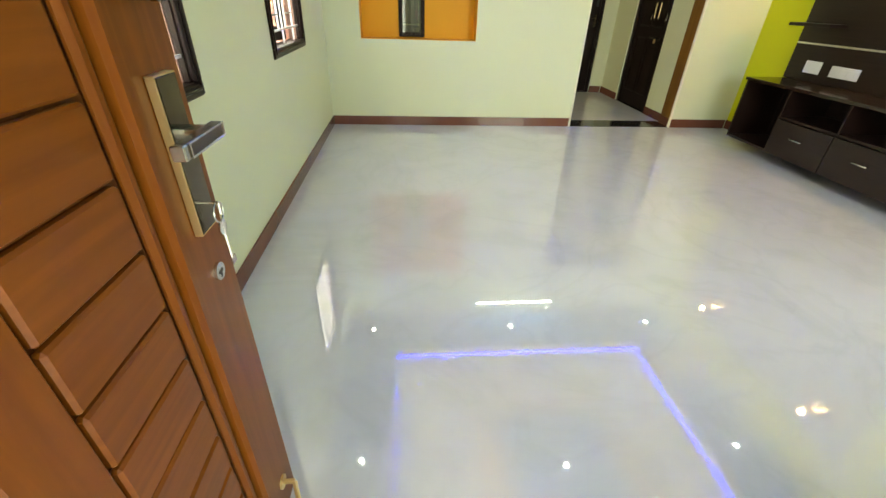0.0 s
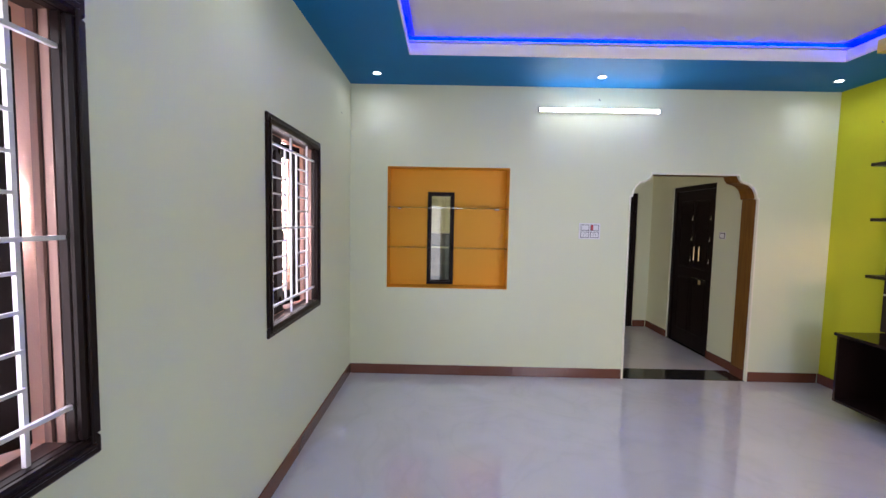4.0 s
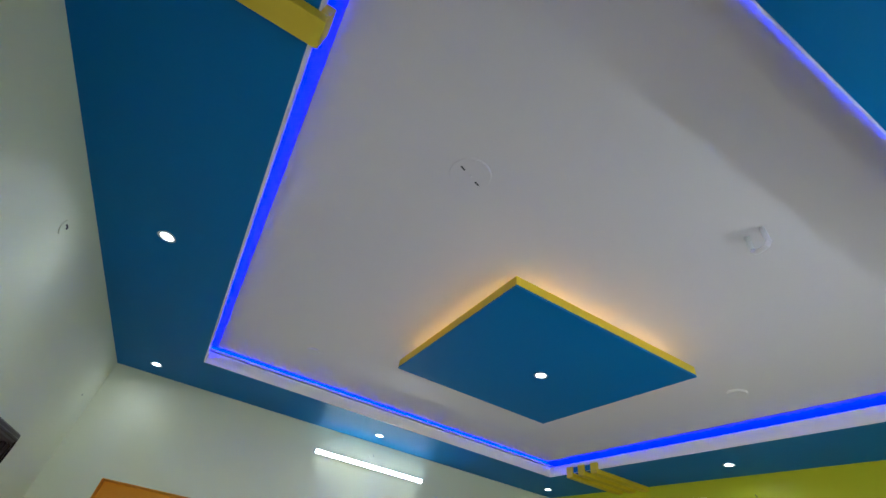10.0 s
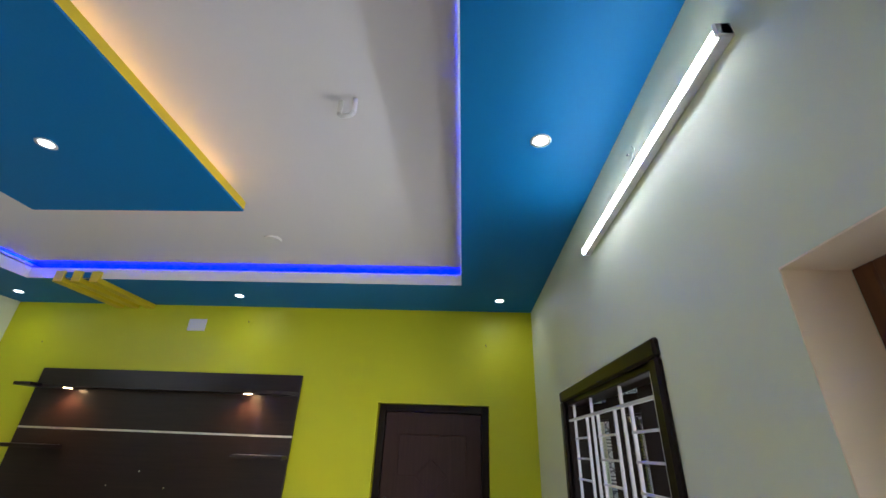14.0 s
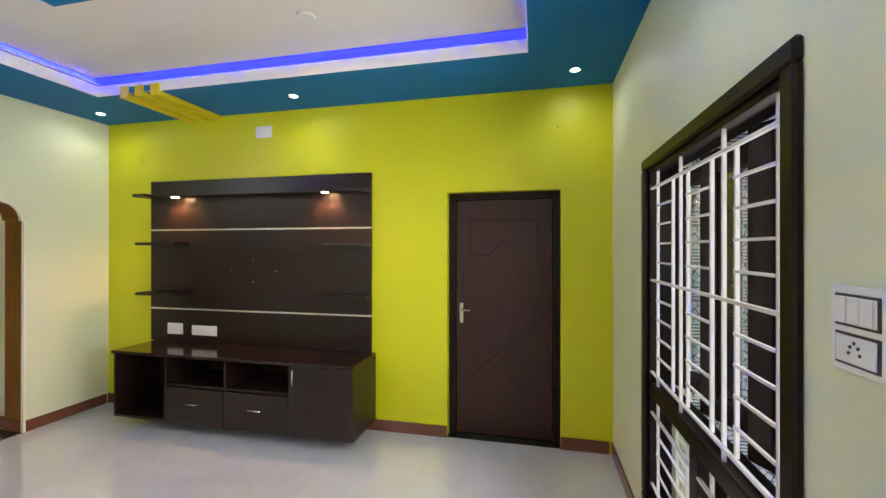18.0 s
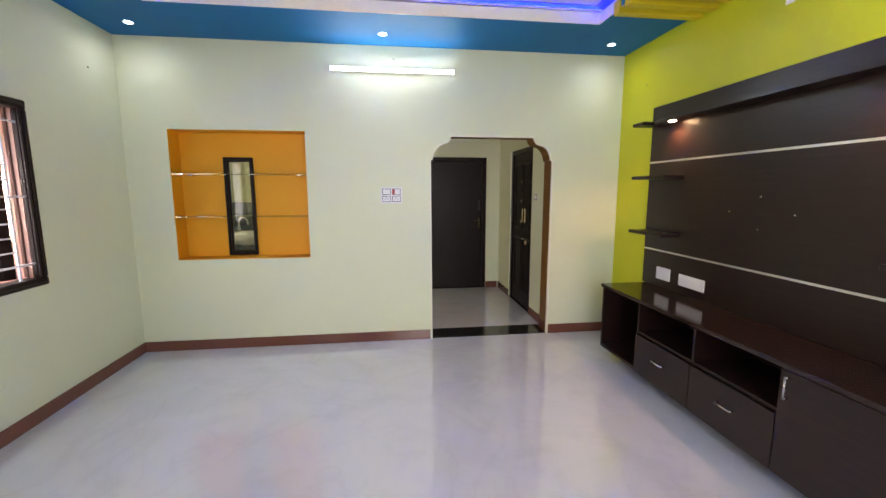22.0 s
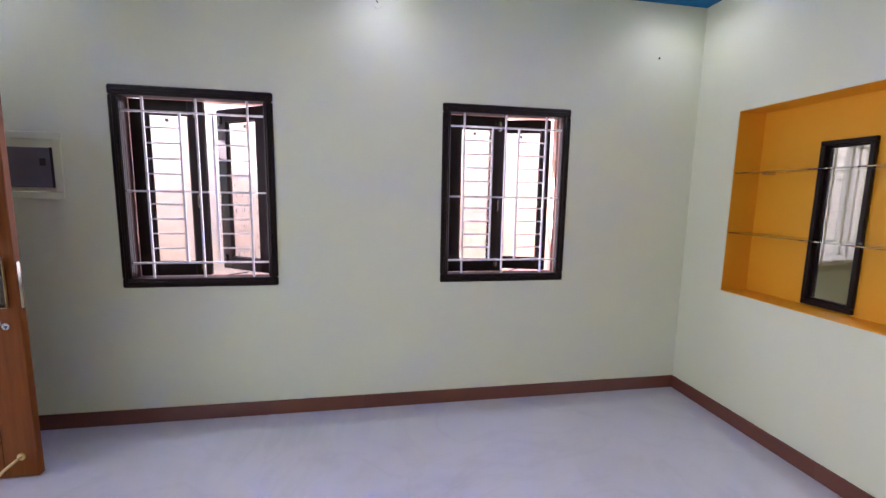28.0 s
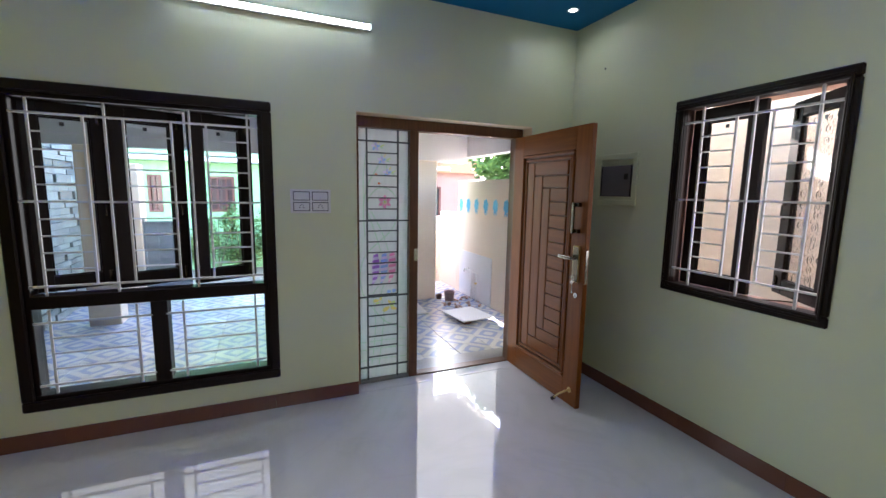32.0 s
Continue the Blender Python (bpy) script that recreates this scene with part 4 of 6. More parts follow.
def door_leaf():
    """The open carved teak leaf; x from the hinge to the free edge, y from the carved face into the leaf."""
    lw, lh, th = 0.942, 2.032, 0.04
    ob = thing("front_door", pose(0.509, -0.128, 0.006, 0, 0, 89.9), "open varnished teak front door carved with stepped planks", "door")
    ma, mb, mc, md = 0.136, 0.786, 0.188, 1.872          # outside of the moulding
    a0, a1, b0, b1 = 0.206, 0.716, 0.252, 1.806          # field of planks
    part("stile", bx(0, ma, 0, th, 0, lh, bevel=0.003), M_TEAK, ob)
    part("stile", bx(mb, lw, 0, th, 0, lh, bevel=0.003), M_TEAK, ob)
    part("rail", bx(ma, mb, 0, th, 0, mc, bevel=0.002), M_TEAKH, ob)
    part("rail", bx(ma, mb, 0, th, md, lh, bevel=0.002), M_TEAKH, ob)
    # darker board: groove shade is painted in
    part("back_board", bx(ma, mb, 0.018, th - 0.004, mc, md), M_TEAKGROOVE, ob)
    part("moulding", frame_ring(bmesh.new(), mb - ma, md - mc, 0.026, -0.012, 0.018, ma, mc, bevel=0.008), M_TEAK, ob)
    part("moulding", frame_ring(bmesh.new(), mb - ma - 0.07, md - mc - 0.07, 0.024, 0.0, 0.018, ma + 0.035, mc + 0.035, bevel=0.007), M_TEAK, ob)
    g_ = 0.003

    def plank(x0, x1, z0, z1, m_):
        part("plank", bx(x0 + g_, x1 - g_, 0.002, 0.018, z0 + g_, z1 - g_, bevel=0.0045), m_, ob)

    cols = (a0, 0.302, 0.415, 0.513)
    up, dn = (b1, 1.697, 1.603), (b0, 0.364, 0.465)
    for k in range(3):
        plank(cols[k], cols[k + 1], dn[k], up[k], M_TEAK)
        if k < 2:
            plank(cols[k + 1], a1, up[k + 1], up[k], M_TEAKH)
            plank(cols[k + 1], a1, dn[k], dn[k + 1], M_TEAKH)
    n = 11
    for i in range(n):
        plank(cols[3], a1, dn[2] + (up[2] - dn[2]) * i / n, dn[2] + (up[2] - dn[2]) * (i + 1) / n, M_TEAKH)
    # fittings on the free stile
    hxp = 0.866
    plate = part("lock_plate", bx(hxp - 0.029, hxp + 0.029, -0.016, -0.0005, 0.937, 1.192, bevel=0.002), M_BRONZE, ob, "bronze lever lock plate")
    part("plate_edge", frame_ring(bmesh.new(), 0.062, 0.259, 0.004, -0.0145, -0.0008, hxp - 0.031, 0.935, bevel=0.001), M_BRASS, plate, "brass rim of the lock plate")
    part("rosette", rod(bmesh.new(), (hxp, -0.016, 1.108), (hxp, -0.055, 1.108), 0.012, 12), M_STEEL, plate)
    part("lever", bx(hxp - 0.108, hxp + 0.016, -0.074, -0.054, 1.100, 1.122, bevel=0.003), M_BRONZE, plate, "dark bronze lever handle")
    part("lever_end", bx(hxp - 0.120, hxp - 0.1082, -0.074, -0.054, 1.100, 1.122, bevel=0.002), M_STEEL, plate, "bright steel lever end")
    part("lever_rim", frame_ring(bmesh.new(), 0.118, 0.022, 0.003, -0.0755, -0.0735, hxp - 0.104, 1.100, bevel=0.0008), M_STEEL, plate, "bright rim of the lever")
    part("key", tube_path(bmesh.new(), [(hxp, -0.016, 0.985), (hxp, -0.04, 0.985), (hxp - 0.002, -0.04, 0.965)], 0.003), M_STEEL, plate, "key in the lock")
    pts = [(hxp + 0.018 * math.sin(a), -0.036, 0.968 + 0.018 * math.cos(a)) for a in [math.pi * i / 8 for i in range(17)]]
    part("key_ring", tube_path(bmesh.new(), pts, 0.0016, 6), M_STEEL, plate)
    bm = tube_path(bmesh.new(), [(hxp, -0.036, 0.95), (hxp + 0.004, -0.036, 0.862)], 0.003)
    box(bm, hxp, hxp + 0.016, -0.038, -0.034, 0.858, 0.872)
    bmesh.ops.create_cone(bm, cap_ends=True, segments=14, radius1=0.014, radius2=0.014, depth=0.003, matrix=Matrix.Translation((hxp, -0.036, 0.938)) @ pose(0, 0, 0, 90))
    part("hanging_key", bm, M_STEEL, plate, "spare key hanging from the ring")
    cyl = part("cylinder", rod(bmesh.new(), (hxp + 0.008, 0, 0.838), (hxp + 0.008, -0.006, 0.838), 0.018, 20), M_STEEL, ob, "round steel dead lock")
    bm = bx(hxp + 0.0, hxp + 0.016, -0.0068, -0.0061, 0.835, 0.841)
    box(bm, hxp + 0.0055, hxp + 0.0105, -0.0068, -0.0061, 0.826, 0.835)
    part("keyhole", bm, M_BLACK, cyl, "dark keyhole")
    bm = bx(hxp - 0.032, hxp - 0.004, -0.052, -0.036, 1.285, 1.50, bevel=0.004)
    pull = part("pull_handle", bm, M_BRONZE, ob, "bronze pull handle")
    for z in (1.30, 1.485):
        part("foot", bx(hxp - 0.030, hxp + 0.02, -0.037, -0.0005, z - 0.014, z + 0.014, bevel=0.003), M_BRONZE, pull, "bronze foot of the handle")
    bm = tube_path(bmesh.new(), [(0.870, 0, 0.118), (0.870, -0.035, 0.118), (0.82, -0.055, 0.075), (0.775, -0.065, 0.025)], 0.007)
    bmesh.ops.create_cone(bm, cap_ends=True, segments=12, radius1=0.02, radius2=0.02, depth=0.006, matrix=Matrix.Translation((0.870, -0.003, 0.118)) @ pose(0, 0, 0, 90))
    st_ = part("door_stopper", bm, M_BRASS, ob, "brass kick-down door stop")
    part("rubber_tip", rod(bmesh.new(), (0.78, -0.064, 0.03), (0.76, -0.067, 0.010), 0.013, 10), M_BLACK, st_, "black rubber tip")
    part("edge_lock", bx(lw, lw + 0.002, 0.01, 0.03, 0.93, 1.17), M_STEEL, ob, "steel lock face")
    for z in (0.25, 1.0, 1.75):
        part("hinge", rod(bmesh.new(), (-0.006, th * 0.5, z - 0.05), (-0.006, th * 0.5, z + 0.05), 0.007, 8), M_BRASS, ob)
    return ob


# darker copy of the teak, with the shade between planks in its colour
M_TEAKGROOVE = wood("teak_with_groove_shade", (0.09, 0.028, 0.008), (0.16, 0.055, 0.016), 0.4)
M_TEAKH = wood("varnished_teak_crossgrain", (0.155, 0.041, 0.005), (0.22, 0.063, 0.008), 0.34, coat=0.04, axis=0, bump=0.06, spec=0.16)
door_leaf()


# ---- inner doors ----
def lever(parent, x, z, y, to_right, material):
    pl = part("lock_plate", bx(x - 0.0175, x + 0.0175, y - 0.007, y, z - 0.09, z + 0.09, bevel=0.006), material, parent, "steel lock plate")
    s_ = 1 if to_right else -1
    part("lever", tube_path(bmesh.new(), [(x, y - 0.007, z + 0.03), (x, y - 0.05, z + 0.03), (x + s_ * 0.085, y - 0.05, z + 0.03)], 0.006), material, pl, "lever handle", smooth=True)


def panel_door(name, m, w, h, label, moulded, lever_left, depth, fitted=True):
    """A framed inner door set back in its opening; x to the right, y into the wall."""
    ob = thing(name, m, label, "door", "", "structure")
    part("jamb", bx(0, 0.06, depth, depth + 0.09, 0, h, bevel=0.003), M_DARKWOOD, ob)
    part("jamb", bx(w - 0.06, w, depth, depth + 0.09, 0, h, bevel=0.003), M_DARKWOOD, ob)
    part("head", bx(0.06, w - 0.06, depth, depth + 0.09, h - 0.06, h, bevel=0.003), M_DARKWOOD, ob)
    leaf_ = part("leaf", bx(0.063, w - 0.063, depth + 0.02, depth + 0.06, 0.012, h - 0.063, bevel=0.003), M_DOORBROWN if moulded else M_DARKWOOD, ob, "dark brown door leaf")
    y = depth + 0.02
    part("threshold", bx(0.0, w, 0.004, depth + 0.1, -0.02, 0.008), M_GRANITE, ob, "black granite threshold")
    if moulded:
        def ridge(pts, closed=False):
            bm = bmesh.new()
            seq = list(zip(pts, pts[1:] + pts[:1])) if closed else list(zip(pts, pts[1:]))
            for (x0, z0), (x1, z1) in seq:
                d = Vector((x1 - x0, 0, z1 - z0))
                n_ = Vector((-d.z, 0, d.x)).normalized() * 0.006
                a, b = Vector((x0, y, z0)), Vector((x1, y, z1))
                lo = [bm.verts.new(v) for v in (a - n_, b - n_, b + n_, a + n_)]
                up = [bm.verts.new(v + Vector((0, -0.003, 0))) for v in (a - n_ * 0.3, b - n_ * 0.3, b + n_ * 0.3, a + n_ * 0.3)]
                bm.faces.new(up)
                for i in range(4):
                    j = (i + 1) % 4
                    bm.faces.new((lo[i], lo[j], up[j], up[i]))
            part("moulded_ridge", bm, M_DOORBROWN, leaf_)
        c = w / 2
        ridge([(0.19, h - 0.55), (0.19, h - 0.24), (w - 0.19, h - 0.24), (w - 0.19, h - 0.55)])
        ridge([(c - 0.13, h - 0.55), (c, h - 0.42), (c + 0.13, h - 0.55), (c, h - 0.68)], True)
        ridge([(0.19, h - 0.55), (c - 0.13, h - 0.55)])
        ridge([(c + 0.19, h - 0.66), (c - 0.08, h - 0.96), (c + 0.08, h - 1.14)])
        ridge([(c - 0.19, h - 0.92), (c + 0.02, h - 1.16)])
        ridge([(0.19, 0.50), (c, 0.78), (w - 0.19, 0.98)])
        ridge([(0.19, 0.20), (w - 0.19, 0.20)])
        ridge([(c - 0.12, 0.55), (c, 0.68), (c + 0.12, 0.55), (c, 0.42)], True)
    if not fitted:
        return ob
    xl = 0.11 if lever_left else w - 0.11
    lever(ob, xl, 1.07, y, lever_left, M_STEEL if moulded else M_BRONZE)
    part("pull_handle", bx(xl - 0.012, xl + 0.012, y - 0.03, y, 1.26, 1.42, bevel=0.004), M_BLACK, leaf_, "dark pull handle")
    return ob


panel_door("door_1", pose(W, GD[1], 0, 0, 0, -90), GD[1] - GD[0], GD[3], "closed dark brown moulded door in the lime wall", True, True, 0.085)
panel_door("door_2", pose(3.05, HALL_Y, 0), 0.92, 2.09, "closed dark brown door at the end of the hall", False, False, 0.02)
d3 = panel_door("door_3", pose(HALL_X, 6.70, 0, 0, 0, -90), 0.93, 2.125, "closed dark brown prayer room door with small bells", False, False, 0.02, False)
for z in (1.705, 1.445, 1.172):
    for x in (0.445, 0.815):
        bm = rod(bmesh.new(), (x, 0.03, z), (x, 0.03, z - 0.03), 0.005, 10, 0.015)
        rod(bm, (x, 0.03, z), (x, 0.03, z + 0.03), 0.003, 6)
        part("bell", bm, M_STEEL, d3, "small pale metal bell")
for x in (0.53, 0.635):
    part("bar_handle", rod(bmesh.new(), (x, 0.015, 1.16), (x, 0.015, 1.335), 0.006, 8), M_BRASS, d3, "pale metal bar handle")
bolt_ = part("latch_bolt", rod(bmesh.new(), (0.52, 0.02, 0.932), (0.83, 0.02, 0.932), 0.009, 8), M_STEEL, d3, "steel sliding bolt")
part("padlock", bx(0.66, 0.70, 0.008, 0.022, 0.865, 0.918, bevel=0.004), M_BRASS, bolt_, "small brass padlock")
for x0, x1, z0, z1 in ((0.16, 0.44, 0.20, 0.92), (0.49, 0.77, 0.20, 0.92), (0.16, 0.44, 1.05, 1.93), (0.49, 0.77, 1.05, 1.93)):
    part("panel_moulding", frame_ring(bmesh.new(), x1 - x0, z1 - z0, 0.02, 0.032, 0.0402, x0, z0, bevel=0.004), M_DARKWOOD, d3)


# ---- skirting ----
def skirting(name, runs):
    ob = thing(name, Matrix(), "glossy brown tile skirting along the wall foot", "skirting", "", "structure")
    for (x0, y0), (x1, y1), (nx, ny) in runs:
        ln = math.hypot(x1 - x0, y1 - y0)
        n = max(1, round(ln / 0.6))
        ux, uy = (x1 - x0) / ln, (y1 - y0) / ln
        for i in range(n):
            a, b = ln * i / n + 0.0003, ln * (i + 1) / n - 0.0003
            xs = sorted((x0 + ux * a, x0 + ux * b)) if abs(ux) > 0.5 else sorted((x0 - nx * 0.0, x0 + nx * 0.012))
            ys = sorted((y0 + uy * a, y0 + uy * b)) if abs(uy) > 0.5 else sorted((y0, y0 + ny * 0.012))
            part("skirting_tile", bx(*xs, *ys, 0.0005, 0.10, bevel=0.0015), M_SKIRT, ob)
    return ob


g = 0.027
skirting("baseboard_west", [((0.014, 0), (0.014, L), (1, 0))])
skirting("baseboard_north", [((g, L), (ARCH[0] - 0.004, L), (0, -1)), ((ARCH[1] + 0.004, L), (W - g, L), (0, -1))])
skirting("baseboard_east", [((W, L), (W, GD[1]), (-1, 0)), ((W, GD[0]), (W, g), (-1, 0))])
skirting("baseboard_south", [((g, 0), (DOOR[0], 0), (0, 1)), ((DOOR[1], 0), (W, 0), (0, 1))])
skirting("baseboard_hall", [((HALL_X, L + TW), (HALL_X, 5.77), (-1, 0)), ((HALL_X, 6.70), (HALL_X, HALL_Y), (-1, 0)), ((3.97, HALL_Y), (HALL_X - g, HALL_Y), (0, -1)), ((1.42, HALL_Y), (3.05, HALL_Y), (0, -1)), ((ARCH[1] - 0.009, L + 0.03), (ARCH[1] - 0.009, L + TW), (-1, 0))])


# ---- television unit on the lime wall: x to the right (towards the door), y into the wall ----
def tv_unit():
    y0 = 4.47                                   # its far end
    ob = thing("tv_wall_panel", pose(W, y0, 0, 0, 0, -90), "dark wenge laminate television back panel with shelves", "tv panel")
    w, th = y0 - 2.045, 0.025
    for za, zb in ((0.70, 1.022), (1.038, 1.820), (1.836, 2.325)):
        part("board", bx(0, w, -th, 0, za, zb, bevel=0.0015), M_WENGEX, ob)
    for z in (1.030, 1.828):
        part("metal_strip", bx(0, w, -th + 0.004, 0, z - 0.008, z + 0.008), M_ALU, ob, "thin aluminium inlay strip")
    # light pelmet with bowed front
    pts = [(0.0, -th)] + [(w * i / 20, -th - 0.14 * (1 - (2 * i / 20 - 1) ** 6)) for i in range(1, 20)] + [(w, -th)]
    bm = prism(bmesh.new(), pts, "z", 2.150, 2.182)
    part("pelmet", bm, M_WENGEX, ob)
    for x in (0.39, 2.014):
        lamp_ = part("spot_ring", rod(bmesh.new(), (x, -th - 0.085, 2.150), (x, -th - 0.085, 2.146), 0.042, 20), M_STEEL, ob, "small round warm spotlight, lit")
        part("spot_lens", rod(bmesh.new(), (x, -th - 0.085, 2.146), (x, -th - 0.085, 2.1445), 0.032, 20), M_WARM, lamp_, "glowing warm lens")
        d = bpy.data.lights.new("tv_spot_lamp", "SPOT")
        d.energy, d.color, d.spot_size, d.spot_blend, d.shadow_soft_size = TVSPOT, (1.0, 0.58, 0.28), radians(140), 0.6, 0.02
        new("tv_spot_lamp", d).matrix_world = pose(W - th - 0.085, y0 - x, 2.130)
    for z, e in ((2.166, -0.035), (1.687, 0.0), (1.192, 0.0)):
        part("shelf", bx(e, 0.47 if z < 2 else 0.12, -th - 0.175, -th - 0.0005, z - 0.014, z + 0.014, bevel=0.002), M_WENGEX, ob)
    for z in (1.672, 1.21):
        part("shelf", bx(w - 0.42, w - 0.002, -th - 0.12, -th - 0.0005, z - 0.014, z + 0.014, bevel=0.002), M_WENGEX, ob)
    c = 1.213
    for x, z in ((c - 0.245, 1.422), (c, 1.531), (c, 1.312), (c + 0.245, 1.422)):
        part("screw", rod(bmesh.new(), (x, -th, z), (x, -th - 0.003, z), 0.006, 8), M_STEEL, ob, "steel screw head")
    for a, b, z0, z1, n in ((0.215, 0.40, 0.775, 0.885, 0), (0.51, 0.80, 0.775, 0.872, 3)):
        sw_ = part("socket_plate", bx(a, b, -th - 0.010, -th - 0.0005, z0, z1, bevel=0.003), M_PLASTIC, ob, "white plastic socket plate")
        for i in range(n):
            x = a + 0.03 + (b - a - 0.06) * i / n
            part("rocker", bx(x, x + (b - a - 0.06) / n - 0.006, -th - 0.013, -th - 0.0102, z0 + 0.022, z1 - 0.022, bevel=0.001), M_PLASTIC, sw_)

    cb = thing("tv_console", pose(W, 4.40, 0, 0, 0, -90), "floating dark wenge television console with drawers and open bays", "tv console")
    d, z0, z1, cw, t = 0.465, 0.095, 0.70, 4.40 - 2.01, 0.02
    xs = (0.0, 0.575, 1.195, 1.82, cw)
    part("top", bx(-0.02, cw + 0.0, -d - 0.01, -0.0005, z1 - 0.028, z1, bevel=0.002), M_WENGETOP, cb, "glossy dark top")
    part("bottom", bx(0, cw, -d + 0.002, -0.0005, z0, z0 + t), M_WENGEX, cb)
    part("back", bx(t, cw - t, -0.012, -0.001, z0 + t, z1 - 0.03), M_WENGEX, cb)
    for i, x in enumerate(xs):
        a = 0 if i == 0 else x - t if i == 4 else x - t / 2
        part("side_panel" if i in (0, 4) else "divider", bx(a, a + t, -d + 0.002, -0.013 if i not in (0, 4) else -0.0005, z0 + t + 0.0005, z1 - 0.0285), M_WENGEX, cb)
    zm = 0.43
    for i in (1, 2):
        a, b = xs[i] + t / 2 + 0.0005, xs[i + 1] - t / 2 - 0.0005
        part("bay_shelf", bx(a, b, -d + 0.004, -0.013, zm - 0.01, zm + 0.01), M_WENGEX, cb)
        fr_ = part("drawer_front", bx(a - 0.005, b + 0.005, -d - 0.018, -d + 0.0015, z0 + 0.004, zm - 0.016, bevel=0.0015), M_WENGEX, cb)
        c_ = (a + b) / 2
        bm = tube_path(bmesh.new(), [(c_ - 0.055, -d - 0.018, 0.285), (c_ - 0.055, -d - 0.042, 0.285), (c_ + 0.055, -d - 0.042, 0.285), (c_ + 0.055, -d - 0.018, 0.285)], 0.0065)
        part("handle", bm, M_STEEL, fr_, "steel bar handle", smooth=True)
        part("cable_handle", rod(bmesh.new(), (a + 0.10, -0.05, zm + 0.03), (a + 0.20, -0.05, zm + 0.035), 0.006, 8), M_STEEL, cb) if i == 1 else None
    dr = part("door", bx(xs[3] + 0.002, cw - 0.001, -d - 0.018, -d + 0.0015, z0 + 0.004, z1 - 0.03, bevel=0.0015), M_WENGEX, cb)
    bm = tube_path(bmesh.new(), [(xs[3] + 0.05, -d - 0.018, 0.53), (xs[3] + 0.05, -d - 0.042, 0.53), (xs[3] + 0.05, -d - 0.042, 0.64), (xs[3] + 0.05, -d - 0.018, 0.64)], 0.0065)
    part("handle", bm, M_STEEL, dr, "steel bar handle", smooth=True)


M_WENGETOP = wood("glossy_wenge_laminate", (0.014, 0.0065, 0.0055), (0.024, 0.011, 0.009), 0.12, axis=0, bump=0.02, spec=0.5)
M_WENGEX = wood("wenge_laminate_horizontal", (0.011, 0.005, 0.0043), (0.020, 0.0092, 0.0075), 0.34, axis=0, bump=0.04, spec=0.4)
tv_unit()

# ---- niche fittings ----
for z in (1.735, 1.325):
    sh = thing("glass_shelf", pose((nx0 + nx1) / 2, L + 0.10, z), "clear glass shelf across the orange niche", "shelf", "glass shelves in the niche")
    hw = (nx1 - nx0) / 2 - 0.006
    p = part("pane", bx(-hw, hw, -0.09, 0.075, -0.004, 0.004, bevel=0.001), M_SHELFGLASS, sh)
    for x in (-hw + 0.10, hw - 0.10):
        part("bracket", bx(x - 0.02, x + 0.02, 0.04, 0.108, -0.013, -0.0042, bevel=0.002), M_STEEL, sh, "small steel bracket")
slit = thing("niche_window", pose(0.795, L + nd, 0.922), "tall narrow glazed opening in a dark wooden frame", "window")
bm = frame_ring(bmesh.new(), 0.283, 0.985, 0.030, -0.026, -0.001, bevel=0.004)
frame_ring(bm, 0.242, 0.942, 0.022, -0.0005, 0.034, 0.0205, 0.0235, bevel=0.002)
part("frame", bm, M_DARKWOOD, slit, "dark brown frame")
bm = bx(-0.102, 0.102, 0.0, 0.004, 0.043, 0.945)
bm.transform(pose(0.1415, 0.012, 0, 0, 0, 2.6))
p = part("pane", bm, M_SLITGLASS, slit, "clear glass")
p.visible_shadow = False

# wash room behind the slim window: tile dado, basin, tap
M_DADO = mat("grey_dado_tile", (0.115, 0.13, 0.145), 0.25, vary=0.1, scale=5, random_tint=0.06)
dd = thing("dado_tiles", pose(HALL_W, HALL_Y, 0), "dark grey glazed wall tiles up to chest height", "wall tiles", "", "structure")
for i in range(4):
    for j in range(3):
        part("wall_tile", bx(0.002 + 0.36 * i, 0.358 + 0.36 * i, -0.010, -0.0005, 0.002 + 0.47 * j, 0.468 + 0.47 * j, bevel=0.001), M_DADO, dd)
part("edge_trim", bx(0.0, 1.44, -0.012, -0.0005, 1.4105, 1.42), M_TRIMWHITE, dd, "thin white edge strip")
wb = thing("wash_basin", pose(0.37, HALL_Y - 0.0105, 0), "white ceramic pedestal wash basin with a swan-neck tap", "wash basin")
bm = bmesh.new()
rings = []
for k, z in ((0.30, 0.80), (0.62, 0.83), (0.86, 0.88), (0.97, 0.94), (1.0, 0.985), (0.97, 0.99), (0.88, 0.985), (0.78, 0.93), (0.45, 0.885)):
    rings.append([bm.verts.new((0.25 * k * math.cos(q), -0.21 + 0.20 * k * math.sin(q), z)) for q in [2 * math.pi * i / 28 for i in range(28)]])
for a, b in zip(rings, rings[1:]):
    for i in range(28):
        bm.faces.new((a[i], a[(i + 1) % 28], b[(i + 1) % 28], b[i]))
bm.faces.new(rings[-1])
bm.faces.new(rings[0][::-1])
part("bowl", bm, M_PLASTIC, wb, "white glazed bowl", smooth=True)
part("back_ledge", bx(-0.2, 0.2, -0.12, -0.0005, 0.90, 0.992, bevel=0.01, segs=2), M_PLASTIC, wb)
bm = bmesh.new()
rings = [[bm.verts.new((q * math.cos(2 * math.pi * i / 18), -0.14 + q * 0.8 * math.sin(2 * math.pi * i / 18), z)) for i in range(18)] for q, z in ((0.12, 0.0), (0.09, 0.1), (0.075, 0.5), (0.10, 0.80))]
for a, b in zip(rings, rings[1:]):
    for i in range(18):
        bm.faces.new((a[i], a[(i + 1) % 18], b[(i + 1) % 18], b[i]))
part("pedestal", bm, M_GREYGRANITE, wb, "grey pedestal", smooth=True)
